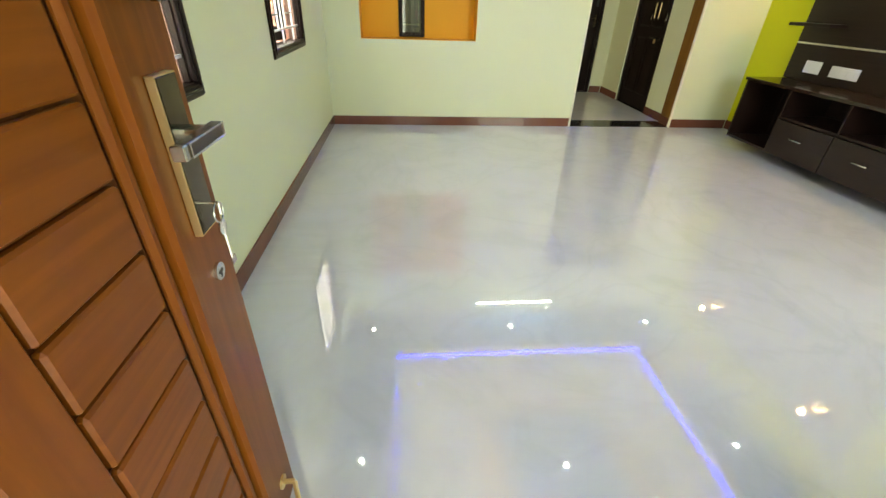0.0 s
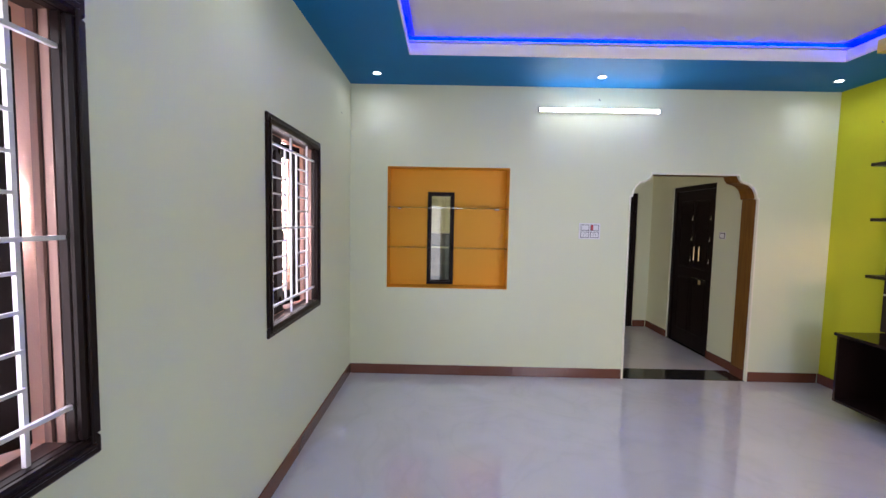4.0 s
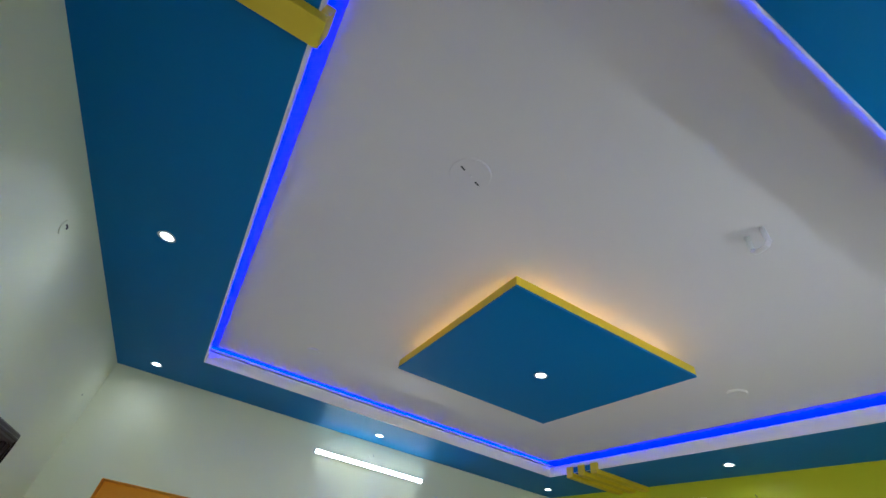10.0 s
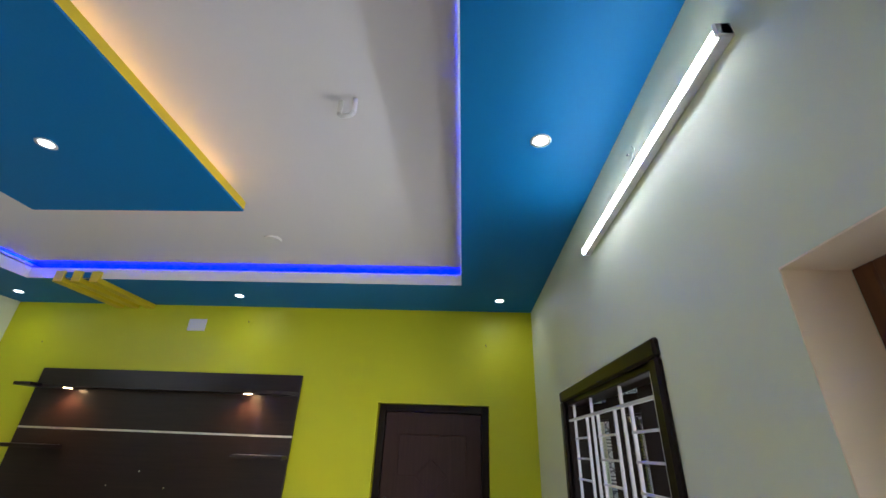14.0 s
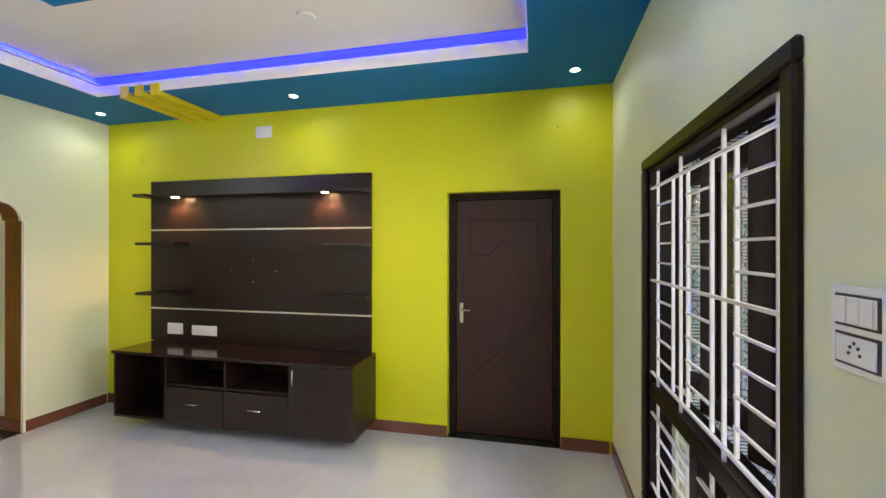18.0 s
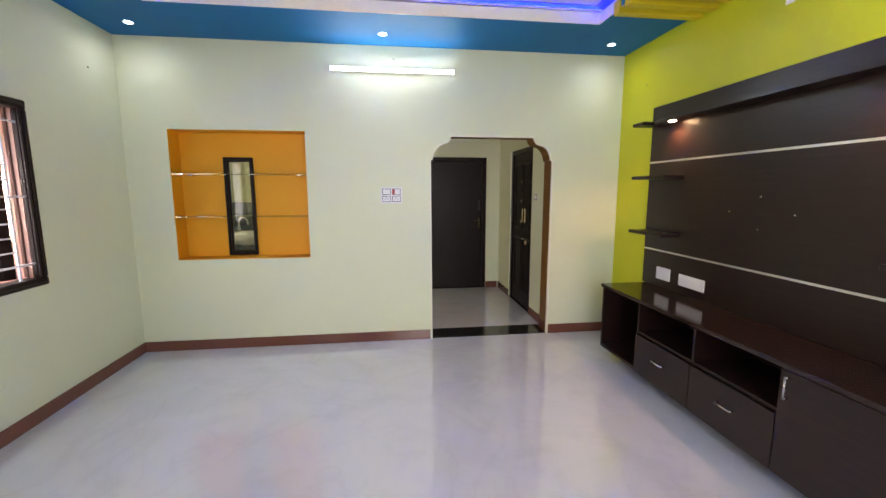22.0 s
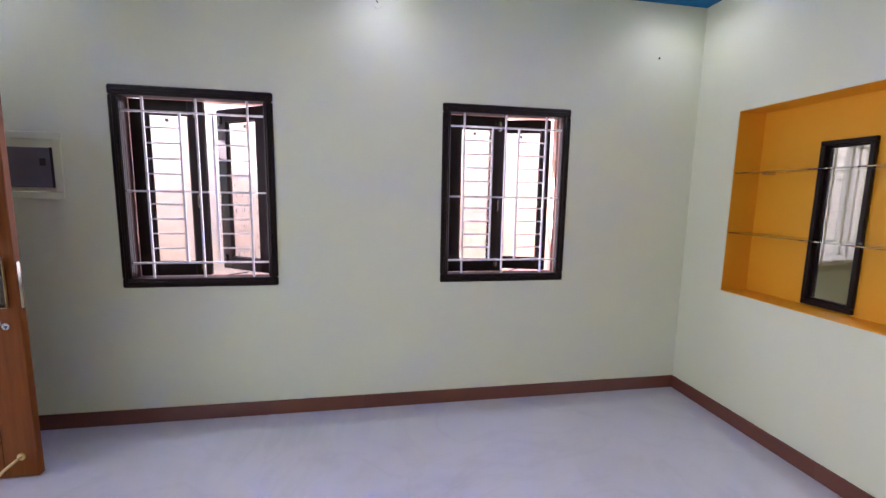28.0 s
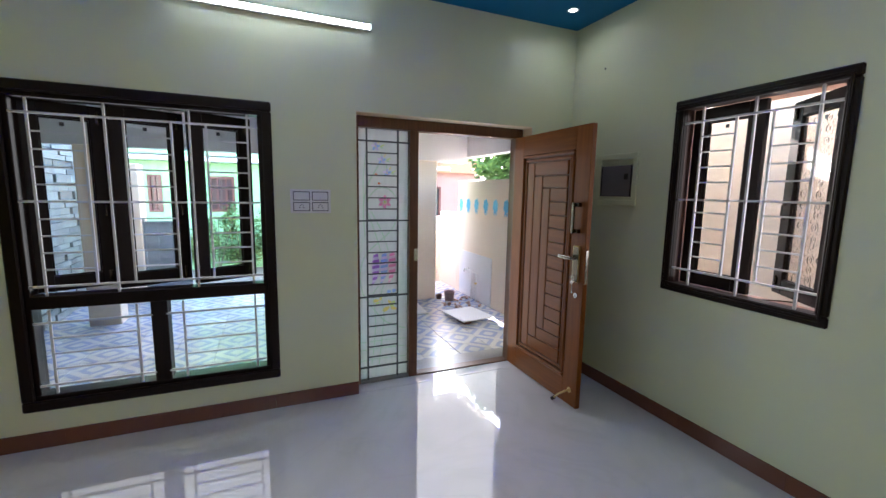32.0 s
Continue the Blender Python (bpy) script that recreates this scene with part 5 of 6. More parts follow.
pts = [(-0.13, -0.10, 0.99), (-0.13, -0.10, 1.12)] + [(-0.13 + 0.065 - 0.065 * math.cos(q), -0.10 - 0.03 * math.sin(q / 2), 1.12 + 0.075 * math.sin(q)) for q in [math.pi * i / 10 for i in range(1, 11)]] + [(0.0, -0.13, 1.09)]
tap_ = part("tap", tube_path(bmesh.new(), pts, 0.013), M_PLASTIC, wb, "white swan-neck tap", smooth=True)
part("tap_base", rod(bmesh.new(), (-0.13, -0.10, 0.99), (-0.13, -0.10, 1.05), 0.022, 14), M_PLASTIC, tap_, smooth=True)


# ---- switches and outlets ----
def switchboard(m, w, h, red, label, big=True):
    ob = thing("switchboard", m, label, "switchboard")
    part("plate", bx(0, w, -0.012, -0.0005, 0, h, bevel=0.004), M_PLASTIC, ob)
    cw, ch = (w - 0.05) / 2, (h - 0.042) / 2
    for i in range(2):
        for j in range(2):
            x, z = 0.018 + i * (cw + 0.014), 0.015 + j * (ch + 0.012)
            bz = part("bezel", bx(x, x + cw, -0.014, -0.0118, z, z + ch), M_GREYLINE, ob, "dark outline of the module")
            part("module", bx(x + 0.005, x + cw - 0.005, -0.017, -0.0142, z + 0.005, z + ch - 0.005, bevel=0.001), M_PLASTIC, bz)
            if j == 0:
                for dx, dz in ((-0.014, -0.006), (0.014, -0.006), (0, 0.014), (-0.010, 0.006), (0.010, 0.006)):
                    part("socket_hole", rod(bmesh.new(), (x + cw / 2 + dx, -0.0185, z + ch / 2 + dz), (x + cw / 2 + dx, -0.0172, z + ch / 2 + dz), 0.0035, 8), M_GREYLINE, bz)
            elif i == 1 and red:
                part("rocker", bx(x + 0.004, x + 0.026, -0.02, -0.0172, z + 0.005, z + ch - 0.005, bevel=0.001), M_RED, bz, "red switch rocker")
            else:
                for k in range(3):
                    xx = x + 0.006 + (cw - 0.012) * k / 3
                    part("rocker", bx(xx, xx + (cw - 0.012) / 3 - 0.003, -0.02, -0.0172, z + 0.006, z + ch - 0.006, bevel=0.001), M_PLASTIC, bz)
    return ob


switchboard(pose(2.345, L, 1.447), 0.218, 0.162, True, "white plastic switchboard with two sockets and a red switch")
switchboard(pose(2.38, 0, 1.40, 0, 0, 180), 0.27, 0.165, False, "white plastic switchboard with sockets beside the front door")
sw = thing("switch_plate", pose(HALL_X, 5.66, 1.455, 0, 0, -90), "small white switch plate on the hall wall", "switch")
part("plate", bx(0, 0.11, -0.010, -0.0005, 0, 0.085, bevel=0.003), M_PLASTIC, sw)
part("bezel", bx(0.010, 0.10, -0.0115, -0.0102, 0.010, 0.075), M_GREYLINE, sw, "dark outline of the module")
part("rocker", bx(0.018, 0.092, -0.014, -0.0117, 0.018, 0.067, bevel=0.002), M_PLASTIC, sw)
acb = thing("ac_outlet_box", pose(W, 3.247, 2.705, 0, 0, -90), "white plastic outlet box high on the lime wall", "outlet box")
part("cover", bx(0, 0.175, -0.012, -0.0005, 0, 0.115, bevel=0.004), M_PLASTIC, acb)

db = thing("distribution_board", pose(0.014, 0.44, 1.475, 0, 0, 90), "grey electrical distribution board set into the wall", "fuse board")
part("plaster_frame", frame_ring(bmesh.new(), 0.40, 0.395, 0.044, -0.013, -0.0005, -0.08, 0.008, bevel=0.003), M_WALL, db, "raised plaster surround")
part("cover", bx(-0.022, 0.262, -0.012, -0.0005, 0.078, 0.312, bevel=0.003), M_DBGREY, db, "grey steel cover")
for x in (-0.0345, 0.2625):
    part("side_strip", bx(x, x + 0.012, -0.013, -0.0005, 0.076, 0.314), M_BLACK, db, "black edge strip")
part("knob", bx(0.205, 0.24, -0.018, -0.0122, 0.205, 0.25, bevel=0.004), M_BLACK, db, "black latch")

for m_, mm in (((0.014, 0.361, 2.556), 90), ((0.014, 4.688, 2.577), 90)):
    o_ = thing("cable_hole", pose(*m_, 0, 0, mm), "small dark cable hole in the wall", "cable hole", "cable holes")
    part("hole", rod(bmesh.new(), (0, -0.002, 0), (0, 0.0, 0), 0.008, 10), M_BLACK, o_)


def outlet(x, y, z, rz, material):
    """A round blanked wall box with a stub of cable."""
    ob = thing("wall_outlet", pose(x, y, z, 0, 0, rz), "round blanked wall light outlet with a wire stub", "wall outlet", "wall light outlets")
    bm = rod(bmesh.new(), (0, -0.004, 0), (0, -0.0005, 0), 0.035, 24)
    part("cover", bm, material, ob)
    part("wire", tube_path(bmesh.new(), [(-0.008, -0.004, 0.012), (-0.003, -0.012, 0.004), (0.006, -0.010, -0.002)], 0.003), M_GREYLINE, ob)


outlet(0.014, 2.634, 2.773, 90, M_WALL)
outlet(W, 4.62, 2.56, -90, M_LIME)
outlet(W, 2.66, 2.80, -90, M_LIME)
outlet(W, 0.42, 2.63, -90, M_LIME)
outlet(2.50, L, 2.83, 0, M_WALL)
outlet(2.42, 0, 2.80, 180, M_WALL)


# ---- porch and surroundings ----
PZ = -0.15
M_OUTWALL = mat("cream_exterior_paint", (0.80, 0.665, 0.545), 0.7, vary=0.06, scale=2.5, bump=0.35, fine=60)
M_OUTWHITE = mat("white_exterior_paint", (0.74, 0.72, 0.74), 0.7, vary=0.05, scale=2.0, bump=0.25, fine=60)
M_GROUND = mat("dusty_ground", (0.26, 0.22, 0.17), 0.9, vary=0.25, scale=0.8, bump=0.4)
struct("ground", bx(-80, 80, -120, 60, -0.8, -0.35), M_GROUND, "dusty bare ground around the house", "ground")
struct("porch_base", bx(-0.52, 5.2, -4.4, -TW - 0.001, -0.5, PZ - 0.012), M_GREYGRANITE, "grey cement bed of the porch", "floor")
struct("door_step", bx(0.35, 2.0, -0.46, -0.216, -0.3, -0.004, bevel=0.004), M_GREYGRANITE, "grey granite doorstep slab", "step")
struct("porch_roof", bx(-0.72, 5.3, -3.45, -TW - 0.002, 2.55, 2.7), M_OUTWHITE, "white porch roof slab", "ceiling")
bm = bx(-0.72, -0.55, -3.45, -TW - 0.002, 2.14, 2.549)
box(bm, -0.549, 5.3, -3.45, -3.25, 2.05, 2.549)
struct("porch_beam", bm, M_OUTWHITE, "white painted porch beams", "beam")
# the pillar's hidden width is chosen to narrow the sun strip indoors
struct("porch_pillar_1", bx(0.06, 0.58, -3.40, -3.06, -0.5, 2.049, bevel=0.01), M_OUTWALL, "cream painted square porch pillar", "pillar")
# unseen wall, added to block sun from the door side
struct("porch_sun_blocker", bx(0.582, 2.3, -3.40, -3.25, -0.5, 2.049, bevel=0.01), M_OUTWALL, "unseen cream wall added to keep sun off the sidelight", "wall")
struct("porch_pillar_3", bx(4.27, 4.60, -3.42, -3.15, -0.5, 2.049, bevel=0.01), M_OUTWALL, "cream painted square porch pillar", "pillar")
bm = bx(-0.67, -0.52, -3.50, -TW - 0.1, -0.5, 1.76, bevel=0.006)
box(bm, -0.67, -0.52, -4.30, -3.501, -0.5, 1.20, bevel=0.006)
struct("compound_wall", bm, M_OUTWALL, "cream painted compound wall", "wall")
struct("front_compound_wall", bx(-0.67, 2.3, -4.45, -4.301, -0.5, 1.10, bevel=0.006), M_OUTWALL, "cream painted front compound wall", "wall")
struct("side_compound_wall", bx(-1.15, -1.0, -TW - 0.25, 9, -0.5, 2.35), mat("pale_pink_exterior_paint", (0.64, 0.51, 0.44), 0.8, vary=0.12, scale=9, bump=0.6, fine=60), "pale pink painted side compound wall", "wall")
# added wall that closes the bright view; darkened because the sun bleached it
struct("side_passage_end", bx(-1.0, -TW - 0.002, 5.5, 5.65, -0.3, 2.6), mat("darkened_pink_exterior_paint", (0.34, 0.235, 0.21), 0.8, vary=0.1, scale=4, bump=0.4, fine=60), "added end wall of the side passage, pink darkened against the sun", "wall")
struct("side_passage_floor", bx(-1.0, -TW, -0.25, 9, -0.5, -0.25), M_GREYGRANITE, "grey cement side passage", "floor")

# blue leaf stencils on the compound wall
M_STENCIL = mat("sky_blue_wall_paint", (0.13, 0.48, 0.74), 0.6, vary=0.08, scale=20)
for y in (-3.372, -3.098, -2.811, -2.505, -2.214, -1.915, -1.645, -1.37, -1.10, -0.82):
    bm = bmesh.new()
    out = []
    for i in range(24):
        a = 2 * math.pi * i / 24
        r = 1 + 0.10 * math.sin(6 * a)
        out.append((y + 0.070 * r * math.sin(a), 1.375 + 0.095 * r * math.cos(a)))
    prism(bm, out, "x", -0.5205, -0.5165)
    for dy in (-0.03, 0.0, 0.03):
        prism(bm, [(y + dy - 0.013, 1.285), (y + dy + 0.013, 1.285), (y + dy * 1.2, 1.235)], "x", -0.5205, -0.5165)
    tagged(part("leaf_stencil", bm, M_STENCIL), "sky blue leaf motif painted on the compound wall", "wall motif", "leaf motifs on the wall")

# wash place on the compound wall
ws = thing("wash_place", pose(-0.52, -2.81, PZ), "white tiled splashback with a tap and standing pipes", "wash place")
part("splashback", bx(0.001, 0.014, -0.55, 0.55, 0, 0.745, bevel=0.002), M_OUTWHITE, ws)
for y in (-0.02, 0.13):
    part("pipe", rod(bmesh.new(), (0.045, y, 0.0), (0.045, y, 0.46 if y < 0 else 0.43), 0.012, 10), M_PLASTIC, ws, "white water pipe", smooth=True)
part("tap", tube_path(bmesh.new(), [(0.015, -0.18, 0.47), (0.10, -0.18, 0.47), (0.10, -0.18, 0.43)], 0.011), M_STEEL, ws, "steel tap", smooth=True)
part("valve", bx(0.03, 0.06, 0.112, 0.148, 0.27, 0.30, bevel=0.004), M_BRASS, ws, "brass valve")
part("cross_pipe", rod(bmesh.new(), (0.045, -0.18, 0.47), (0.045, 0.13, 0.43), 0.010, 8), M_PLASTIC, ws)

sl = thing("loose_tile_slab", pose(0.05, -1.90, PZ, 0, 0, 8), "loose white tile slab lying on bricks on the porch", "tile slab")
part("slab", bx(-0.25, 0.25, -0.28, 0.28, 0.05, 0.066, bevel=0.002), M_PLASTIC, sl)
part("support", bx(-0.20, -0.09, -0.22, -0.02, 0.0, 0.05), M_SKIRT, sl)
part("support", bx(0.08, 0.19, 0.02, 0.22, 0.0, 0.05), M_SKIRT, sl)
sl2 = thing("loose_tile_slab", pose(0.72, -2.55, PZ, 0, 0, -4), "loose white tile slab leaning on the porch floor", "tile slab")
part("slab", bx(-0.25, 0.25, -0.28, 0.28, 0.0, 0.016, bevel=0.002), M_PLASTIC, sl2)


def bucket(x, y, r, h, material, label):
    ob = thing("bucket", pose(x, y, PZ), label, "bucket")
    bm = bmesh.new()
    prof = [(r * 0.82, 0), (r * 0.9, h * 0.5), (r, h), (r * 1.05, h), (r * 1.05, h - 0.012)]
    n = 20
    rings = [[bm.verts.new((q * math.cos(2 * math.pi * i / n), q * math.sin(2 * math.pi * i / n), z)) for i in range(n)] for q, z in prof]
    for a, b in zip(rings, rings[1:]):
        for i in range(n):
            bm.faces.new((a[i], a[(i + 1) % n], b[(i + 1) % n], b[i]))
    bm.faces.new(rings[0][::-1])
    part("body", bm, material, ob, smooth=True)
    bm = tube_path(bmesh.new(), [(r * math.cos(math.pi * i / 10), 0.0, h * 0.9 + 0.5 * r * math.sin(math.pi * i / 10)) for i in range(11)], 0.003, 6)
    part("handle", bm, M_STEEL, ob, "thin wire handle")


bucket(-0.10, -2.86, 0.085, 0.15, mat("stained_paint_bucket", (0.30, 0.20, 0.20), 0.6, vary=0.4, scale=30), "small stained paint bucket on the porch")
bucket(0.02, -3.0, 0.05, 0.07, mat("rusty_tin", (0.22, 0.10, 0.07), 0.6, vary=0.3, scale=30), "small rusty paint tin on the porch")
rb = bmesh.new()
random.seed(4)
for i in range(40):
    x, y, s_ = random.uniform(-0.5, 0.1), random.uniform(-3.0, -2.3), random.uniform(0.008, 0.03)
    r = bmesh.ops.create_icosphere(rb, subdivisions=1, radius=s_, matrix=Matrix.Translation((x, y, PZ + s_ * 0.4)))
    for v in r["verts"]:
        v.co += Vector((random.uniform(-1, 1), random.uniform(-1, 1), random.uniform(-0.5, 0.5))) * s_ * 0.3
tagged(part("rubble", rb, mat("pink_mortar_rubble", (0.45, 0.30, 0.24), 0.9, vary=0.3, scale=30)), "scattered pinkish mortar rubble on the porch", "rubble", "", "stuff")

# grey gate leaf, stone-clad side wall, green house, plants
gt = thing("gate", pose(3.66, -4.36, PZ), "grey sheet metal gate standing open", "gate")
M_GATE = mat("grey_gate_paint", (0.20, 0.23, 0.26), 0.45, vary=0.1, scale=3)
part("sheet", bx(0.03, 0.57, -0.006, 0.006, 0.08, 1.18), M_GATE, gt)
for x in (0.0, 0.57):
    part("post", bx(x, x + 0.03, -0.02, 0.02, 0.0, 1.24, bevel=0.003), M_GATE, gt)
for z in (0.06, 0.62, 1.18):
    part("rail", bx(0.03, 0.57, -0.015, 0.015, z, z + 0.03), M_GATE, gt)
struct("gate_pillar", bx(4.26, 4.58, -4.6, -4.3, -0.5, 1.9, bevel=0.01), M_OUTWALL, "cream painted gate pillar", "pillar")
struct("stone_wall_core", bx(5.06, 5.2, -5.0, -TW - 0.002, -0.5, 2.549), M_GREYGRANITE, "cement core of the stone-clad porch wall", "wall")

gh = thing("green_house", pose(0, -10, -0.35), "pale green house with red-brown windows and an added upper storey", "house")
M_MINT = mat("mint_green_exterior_paint", (0.32, 0.58, 0.29), 0.7, vary=0.06, scale=1.0, bump=0.2, fine=40)
M_REDWOOD = wood("red_brown_window_wood", (0.10, 0.025, 0.02), (0.2, 0.06, 0.045), 0.5)
bm = wall_mesh([-3.0, 9.0], [0, 3.2], [(3.38, 4.02, 1.27, 2.25), (5.10, 5.42, 1.27, 2.25)], 0.25)
bm.transform(pose(0, 0, 0))
bmesh.ops.scale(bm, vec=(1, -1, 1), verts=bm.verts)
part("wall", bm, M_MINT, gh)
part("ledge", bx(-3.0, 9.0, 0.001, 0.5, 2.62, 2.74), M_OUTWHITE, gh, "white sunshade ledge")
# unseen storey and its roof, added to keep the sun off the porch
part("shading_storey", bx(1.2, 9.0, -4.0, 0.0, 3.2, 6.4), M_MINT, gh)
part("parapet", bx(-3.0, 1.199, -0.25, 0.0, 3.2, 3.9), M_MINT, gh)
part("roof_slab", bx(1.0, 9.2, -4.2, 0.2, 6.4, 6.55), M_OUTWHITE, gh, "white roof slab of the added storey")
# black sheet stands in for the unlit rooms behind the windows
part("black_backing", bx(-2.9, 8.9, -1.2, -1.1, 0, 3.1), M_BLACK, gh)
for x0, x1 in ((3.38, 4.02), (5.10, 5.42)):
    wn_ = part("window", frame_ring(bmesh.new(), x1 - x0, 0.98, 0.07, -0.12, 0.02, x0, 1.27), M_REDWOOD, gh, "red-brown wooden window")
    k = 3 if x1 - x0 > 0.5 else 2
    for i in range(1, k):
        x = x0 + (x1 - x0) * i / k
        part("mullion", bx(x - 0.025, x + 0.025, -0.10, 0.0, 1.34, 2.18), M_REDWOOD, wn_)
    part("pane", bx(x0 + 0.07, x1 - 0.07, -0.065, -0.06, 1.34, 2.18), mat("dark_window_glass", (0.10, 0.06, 0.06), 0.1), wn_)
struct("far_fence_wall", bx(-1.0, 4.3, -8.2, -8.05, -0.5, 0.55), M_MINT, "low pale green fence wall", "wall")

M_LEAF = mat("green_leaves", (0.07, 0.15, 0.03), 0.5, vary=0.4, scale=3)
M_LEAF2 = mat("yellow_green_leaves", (0.16, 0.22, 0.05), 0.5, vary=0.4, scale=3)
M_BARK = mat("grey_brown_bark", (0.16, 0.12, 0.09), 0.9, vary=0.3, scale=12, bump=0.5)


def leaf_cloud(bm, centre, radii, count, size, rng):
    """Many small folded leaves in an uneven cloud."""
    for _ in range(count):
        d = Vector((rng.gauss(0, 1), rng.gauss(0, 1), rng.gauss(0, 1))).normalized() * rng.uniform(0.35, 1.0)
        c = Vector(centre) + Vector((d.x * radii[0], d.y * radii[1], d.z * radii[2]))
        m = Matrix.Translation(c) @ Euler((rng.uniform(-0.9, 0.9), rng.uniform(-0.9, 0.9), rng.uniform(0, 6.28))).to_matrix().to_4x4()
        s_ = size * rng.uniform(0.6, 1.3)
        vs = [bm.verts.new(m @ Vector(p)) for p in ((0, -s_, 0), (s_ * 0.42, -0.2 * s_, 0.12 * s_), (0, s_, -0.1 * s_), (-s_ * 0.42, -0.2 * s_, 0.12 * s_))]
        bm.faces.new((vs[0], vs[1], vs[2]))
        bm.faces.new((vs[0], vs[2], vs[3]))


def tree(x, y, h, spread, seed, lo, clumps, leaves):
    rng = random.Random(seed)
    ob = thing("tree", pose(x, y, -0.36), "leafy green tree behind the compound wall", "tree", "garden trees")
    bm = rod(bmesh.new(), (0, 0, 0), (0.08, 0.05, h * 0.55), 0.12, 10, 0.07)
    for _ in range(7):
        a, r = rng.uniform(0, 6.28), spread * rng.uniform(0.4, 0.8)
        rod(bm, (0.06, 0.04, h * rng.uniform(0.35, 0.55)), (r * math.cos(a), r * math.sin(a), h * rng.uniform(0.6, 0.9)), 0.05, 7, 0.015)
    part("trunk", bm, M_BARK, ob, "grey-brown trunk and limbs")
    bm = bmesh.new()
    for _ in range(clumps):
        a, r = rng.uniform(0, 6.28), spread * rng.uniform(0.2, 0.9)
        leaf_cloud(bm, (r * math.cos(a), r * math.sin(a), rng.uniform(lo, h)), (spread * 0.35, spread * 0.35, 0.4), leaves, 0.085, rng)
    part("crown", bm, M_LEAF, ob, "green leaves")


tree(-3.0, -4.6, 3.6, 1.6, 3, 2.1, 28, 430)
# unseen tree, added so that its crown shades the porch floor
tree(-0.3, -8.0, 4.3, 0.62, 5, 2.9, 26, 260)


def shrub(x, y, z, h, r, seed, material):
    rng = random.Random(seed)
    ob = thing("shrub", pose(x, y, z), "green garden shrub before the green house", "shrub", "garden shrubs")
    bm = bmesh.new()
    for _ in range(6):
        rod(bm, (0, 0, 0), (rng.uniform(-r, r), rng.uniform(-r, r), h * rng.uniform(0.6, 0.95)), 0.012, 6, 0.005)
    part("stems", bm, M_BARK, ob)
    bm = bmesh.new()
    for _ in range(7):
        leaf_cloud(bm, (rng.uniform(-r, r) * 0.7, rng.uniform(-r, r) * 0.7, h * rng.uniform(0.3, 0.95)), (r * 0.5, r * 0.5, h * 0.2), 130, 0.05, rng)
    part("leaves", bm, material, ob)


shrub(3.62, -7.6, -0.35, 1.5, 0.45, 11, M_LEAF)
shrub(3.15, -7.7, -0.35, 1.25, 0.45, 12, M_LEAF2)
shrub(2.5, -7.6, -0.35, 1.4, 0.5, 13, M_LEAF)
shrub(4.3, -7.8, -0.35, 1.0, 0.4, 14, M_LEAF2)

# neighbour beyond the low wall
nb = thing("neighbour_house", pose(-4.2, -9.6, -0.35), "pinkish house with an orange tiled roof and dark red window", "house")
part("wall", bx(0, 2.6, -1.5, 0, 0, 2.55), mat("dusty_pink_paint", (0.42, 0.24, 0.20), 0.8, vary=0.1, scale=2), nb)
prs = prism(bmesh.new(), [(-1.7, 2.55), (0.25, 2.55), (-0.7, 3.1)], "x", -0.2, 2.8)
part("roof", prs, mat("orange_roof_tiles", (0.50, 0.20, 0.08), 0.8, vary=0.2, scale=10, bump=0.5), nb, "orange tiled roof")
part("window", frame_ring(bmesh.new(), 0.7, 1.0, 0.07, 0.001, 0.06, 1.5, 1.1), M_REDWOOD, nb, "dark red window frame")
part("pane", bx(1.57, 2.13, 0.002, 0.012, 1.17, 2.03), M_BLACK, nb)

# ---- porch floor tiles and stone cladding ----
def porch_tile_material():
    """Blue-grey patterned tile: a star and ring motif that repeats on each piece."""
    m = mat("patterned_porch_tile", (0.5, 0.5, 0.55), 0.25, random_tint=0.16)
    n, k = m.node_tree.nodes, m.node_tree.links
    b = n["Principled BSDF"]
    co, sep = n.new("ShaderNodeTexCoord"), n.new("ShaderNodeSeparateXYZ")
    k.new(co.outputs["Object"], sep.inputs[0])

    def op(kind, a, c=None):
        q = n.new("ShaderNodeMath")
        q.operation = kind
        for i, v in enumerate((a, c)):
            if v is None:
                continue
            if isinstance(v, (int, float)):
                q.inputs[i].default_value = v
            else:
                k.new(v, q.inputs[i])
        return q.outputs[0]

    ax, ay = op("ABSOLUTE", sep.outputs[0]), op("ABSOLUTE", sep.outputs[1])
    man = op("ADD", ax, ay)
    rad = op("SQRT", op("ADD", op("MULTIPLY", ax, ax), op("MULTIPLY", ay, ay)))
    wave = op("SINE", op("MULTIPLY", rad, 62.0))
    mixv = op("ADD", op("MULTIPLY", wave, 0.5), op("SINE", op("MULTIPLY", man, 40.0)))
    ramp = n.new("ShaderNodeValToRGB")
    e = ramp.color_ramp.elements
    e[0].position, e[0].color = 0.35, (0.30, 0.34, 0.50, 1)
    e[1].position, e[1].color = 0.6, (0.56, 0.55, 0.56, 1)
    x = e.new(0.45)
    x.color = (0.47, 0.46, 0.50, 1)
    k.new(op("ADD", op("MULTIPLY", mixv, 0.33), 0.5), ramp.inputs[0])
    hsv = b.inputs["Base Color"].links[0].from_node
    k.new(ramp.outputs[0], hsv.inputs["Color"])
    return m


M_PTILE = porch_tile_material()
pf = thing("porch_floor", Matrix(), "blue-grey patterned porch floor tiles", "floor", "", "structure")
T = 0.40
tile_bm = bx(-T / 2 + 0.0015, T / 2 - 0.0015, -T / 2 + 0.0015, T / 2 - 0.0015, -0.011, 0.0, bevel=0.001)
tile_me = bpy.data.meshes.new("floor_tile")
bmesh.ops.recalc_face_normals(tile_bm, faces=tile_bm.faces)
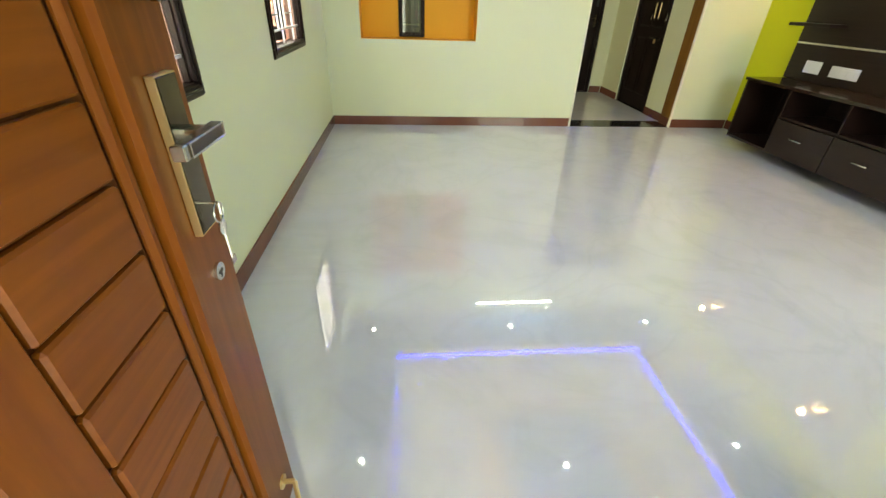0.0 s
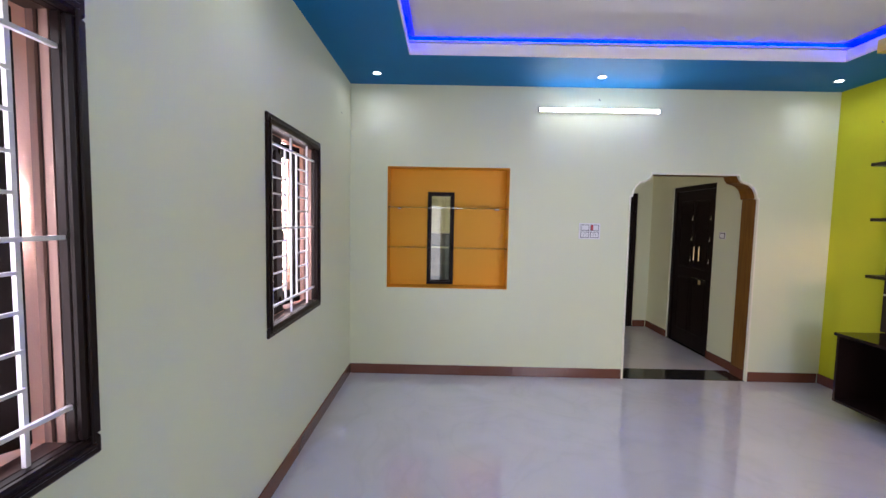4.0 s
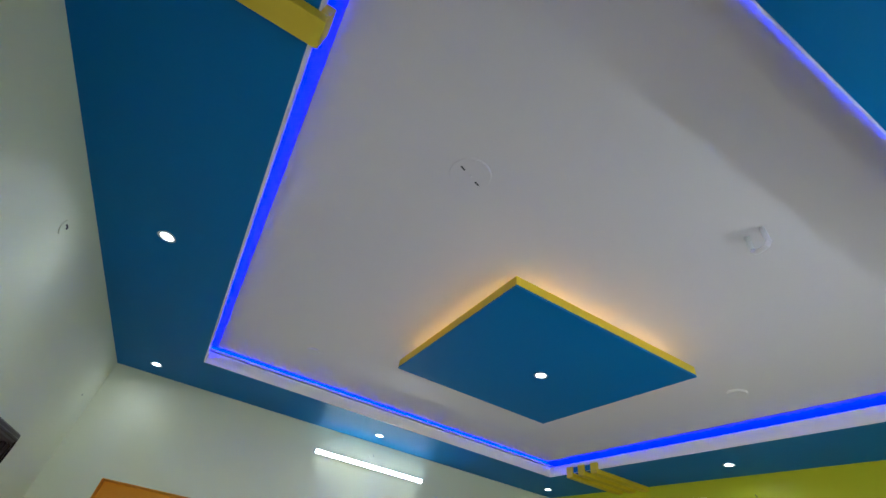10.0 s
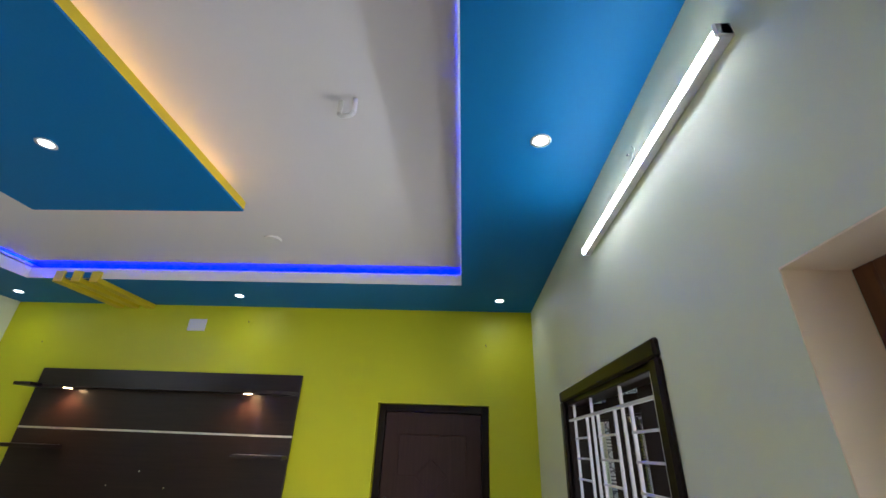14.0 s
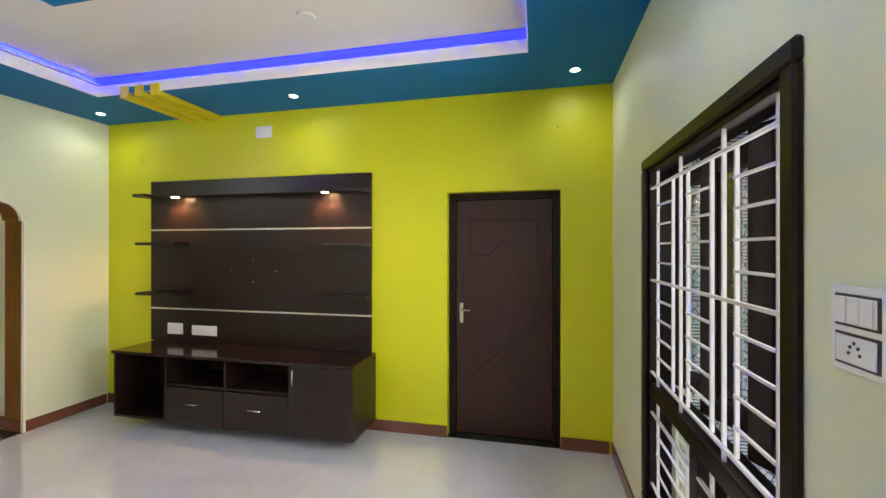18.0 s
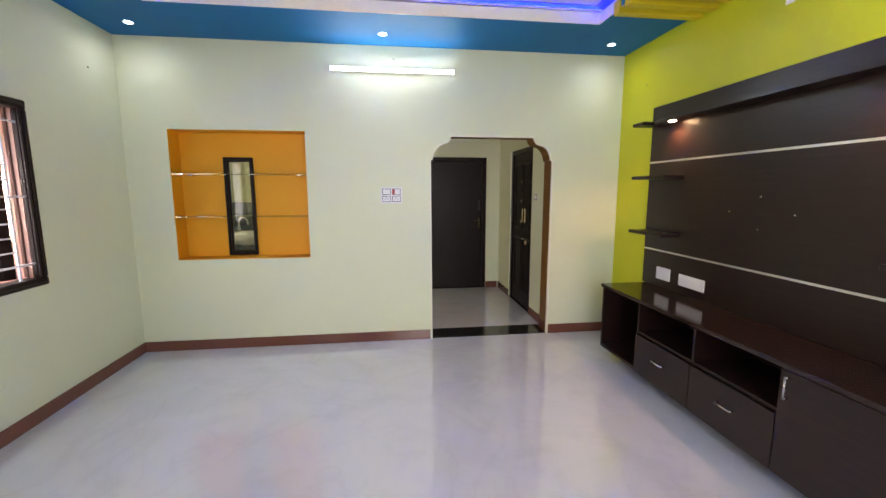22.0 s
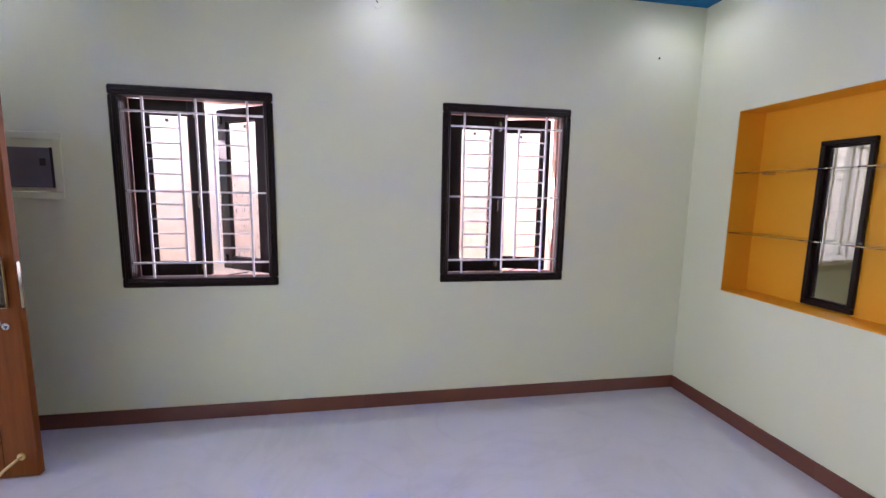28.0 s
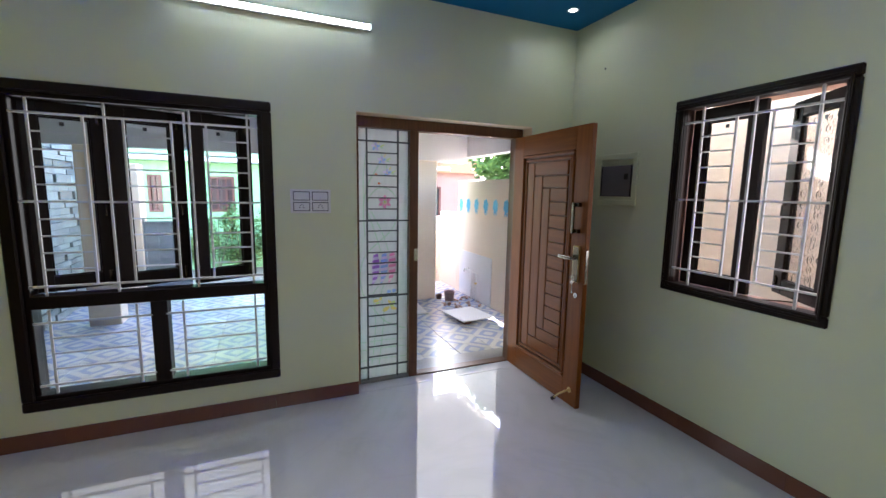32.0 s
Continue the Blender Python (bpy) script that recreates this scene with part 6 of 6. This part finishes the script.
tile_bm.to_mesh(tile_me)
tile_bm.free()
tile_me.materials.append(M_PTILE)
for i in range(14):
    for j in range(10):
        o_ = new("floor_tile", tile_me)
        o_.parent = pf
        o_.location = (-0.52 + T * (i + 0.5), -0.245 - T * (j + 0.5), PZ)

M_STONE = mat("grey_split_stone", (0.24, 0.26, 0.26), 0.85, vary=0.35, scale=9, bump=0.8, fine=40, random_tint=0.35)
sc = thing("stone_cladding", Matrix(), "stacked grey split-stone cladding on the porch wall", "wall cladding", "", "structure")
random.seed(9)
z = -0.14
while z < 2.5:
    hgt = random.choice((0.07, 0.09, 0.11))
    y = -5.0
    while y < -1.62:
        ln = random.uniform(0.18, 0.42)
        dpt = random.uniform(0.02, 0.06)
        part("stone", bx(5.06 - dpt, 5.061, y + 0.003, min(y + ln, -1.45) - 0.003, z + 0.003, z + hgt - 0.003, bevel=0.004), M_STONE, sc)
        y += ln
    z += hgt

def scroll_tile_material():
    """White glazed wall tile with grey stripes and a band of dark curls."""
    m = mat("patterned_wall_tile", (0.62, 0.60, 0.62), 0.2)
    n, k = m.node_tree.nodes, m.node_tree.links
    co, sep = n.new("ShaderNodeTexCoord"), n.new("ShaderNodeSeparateXYZ")
    k.new(co.outputs["Object"], sep.inputs[0])
    wave, curl = n.new("ShaderNodeTexWave"), n.new("ShaderNodeTexVoronoi")
    wave.bands_direction = "Z"
    wave.inputs["Scale"].default_value = 12.0
    curl.feature = "DISTANCE_TO_EDGE"
    curl.inputs["Scale"].default_value = 22.0
    k.new(co.outputs["Object"], wave.inputs["Vector"])
    k.new(co.outputs["Object"], curl.inputs["Vector"])
    up, thin, pick, tone = n.new("ShaderNodeMath"), n.new("ShaderNodeMath"), n.new("ShaderNodeMix"), n.new("ShaderNodeValToRGB")
    up.operation, up.inputs[1].default_value = "GREATER_THAN", 0.02
    thin.operation, thin.inputs[1].default_value = "MULTIPLY", 5.0
    k.new(sep.outputs[2], up.inputs[0])
    k.new(curl.outputs["Distance"], thin.inputs[0])
    k.new(up.outputs[0], pick.inputs[0])
    k.new(thin.outputs[0], pick.inputs[2])
    k.new(wave.outputs["Fac"], pick.inputs[3])
    e = tone.color_ramp.elements
    e[0].position, e[0].color = 0.28, (0.06, 0.06, 0.07, 1)
    e[1].position, e[1].color = 0.42, (0.36, 0.35, 0.37, 1)
    k.new(pick.outputs[0], tone.inputs[0])
    k.new(tone.outputs[0], n["Principled BSDF"].inputs["Base Color"])
    return m


wt = thing("porch_wall_tiles", Matrix(), "white glazed wall tiles with grey stripes and scrolls", "wall tiles", "", "structure")
wall_tile = bx(-0.008, 0.0, -0.298, 0.298, -0.148, 0.148, bevel=0.001)
wall_tile_me = bpy.data.meshes.new("wall_tile")
bmesh.ops.recalc_face_normals(wall_tile, faces=wall_tile.faces)
wall_tile.to_mesh(wall_tile_me)
wall_tile.free()
wall_tile_me.materials.append(scroll_tile_material())
for i in range(2):
    for j in range(9):
        o_ = new("wall_tile", wall_tile_me)
        o_.parent = wt
        o_.location = (5.0595, -0.54 - 0.6 * i, 0.0 + 0.3 * j)
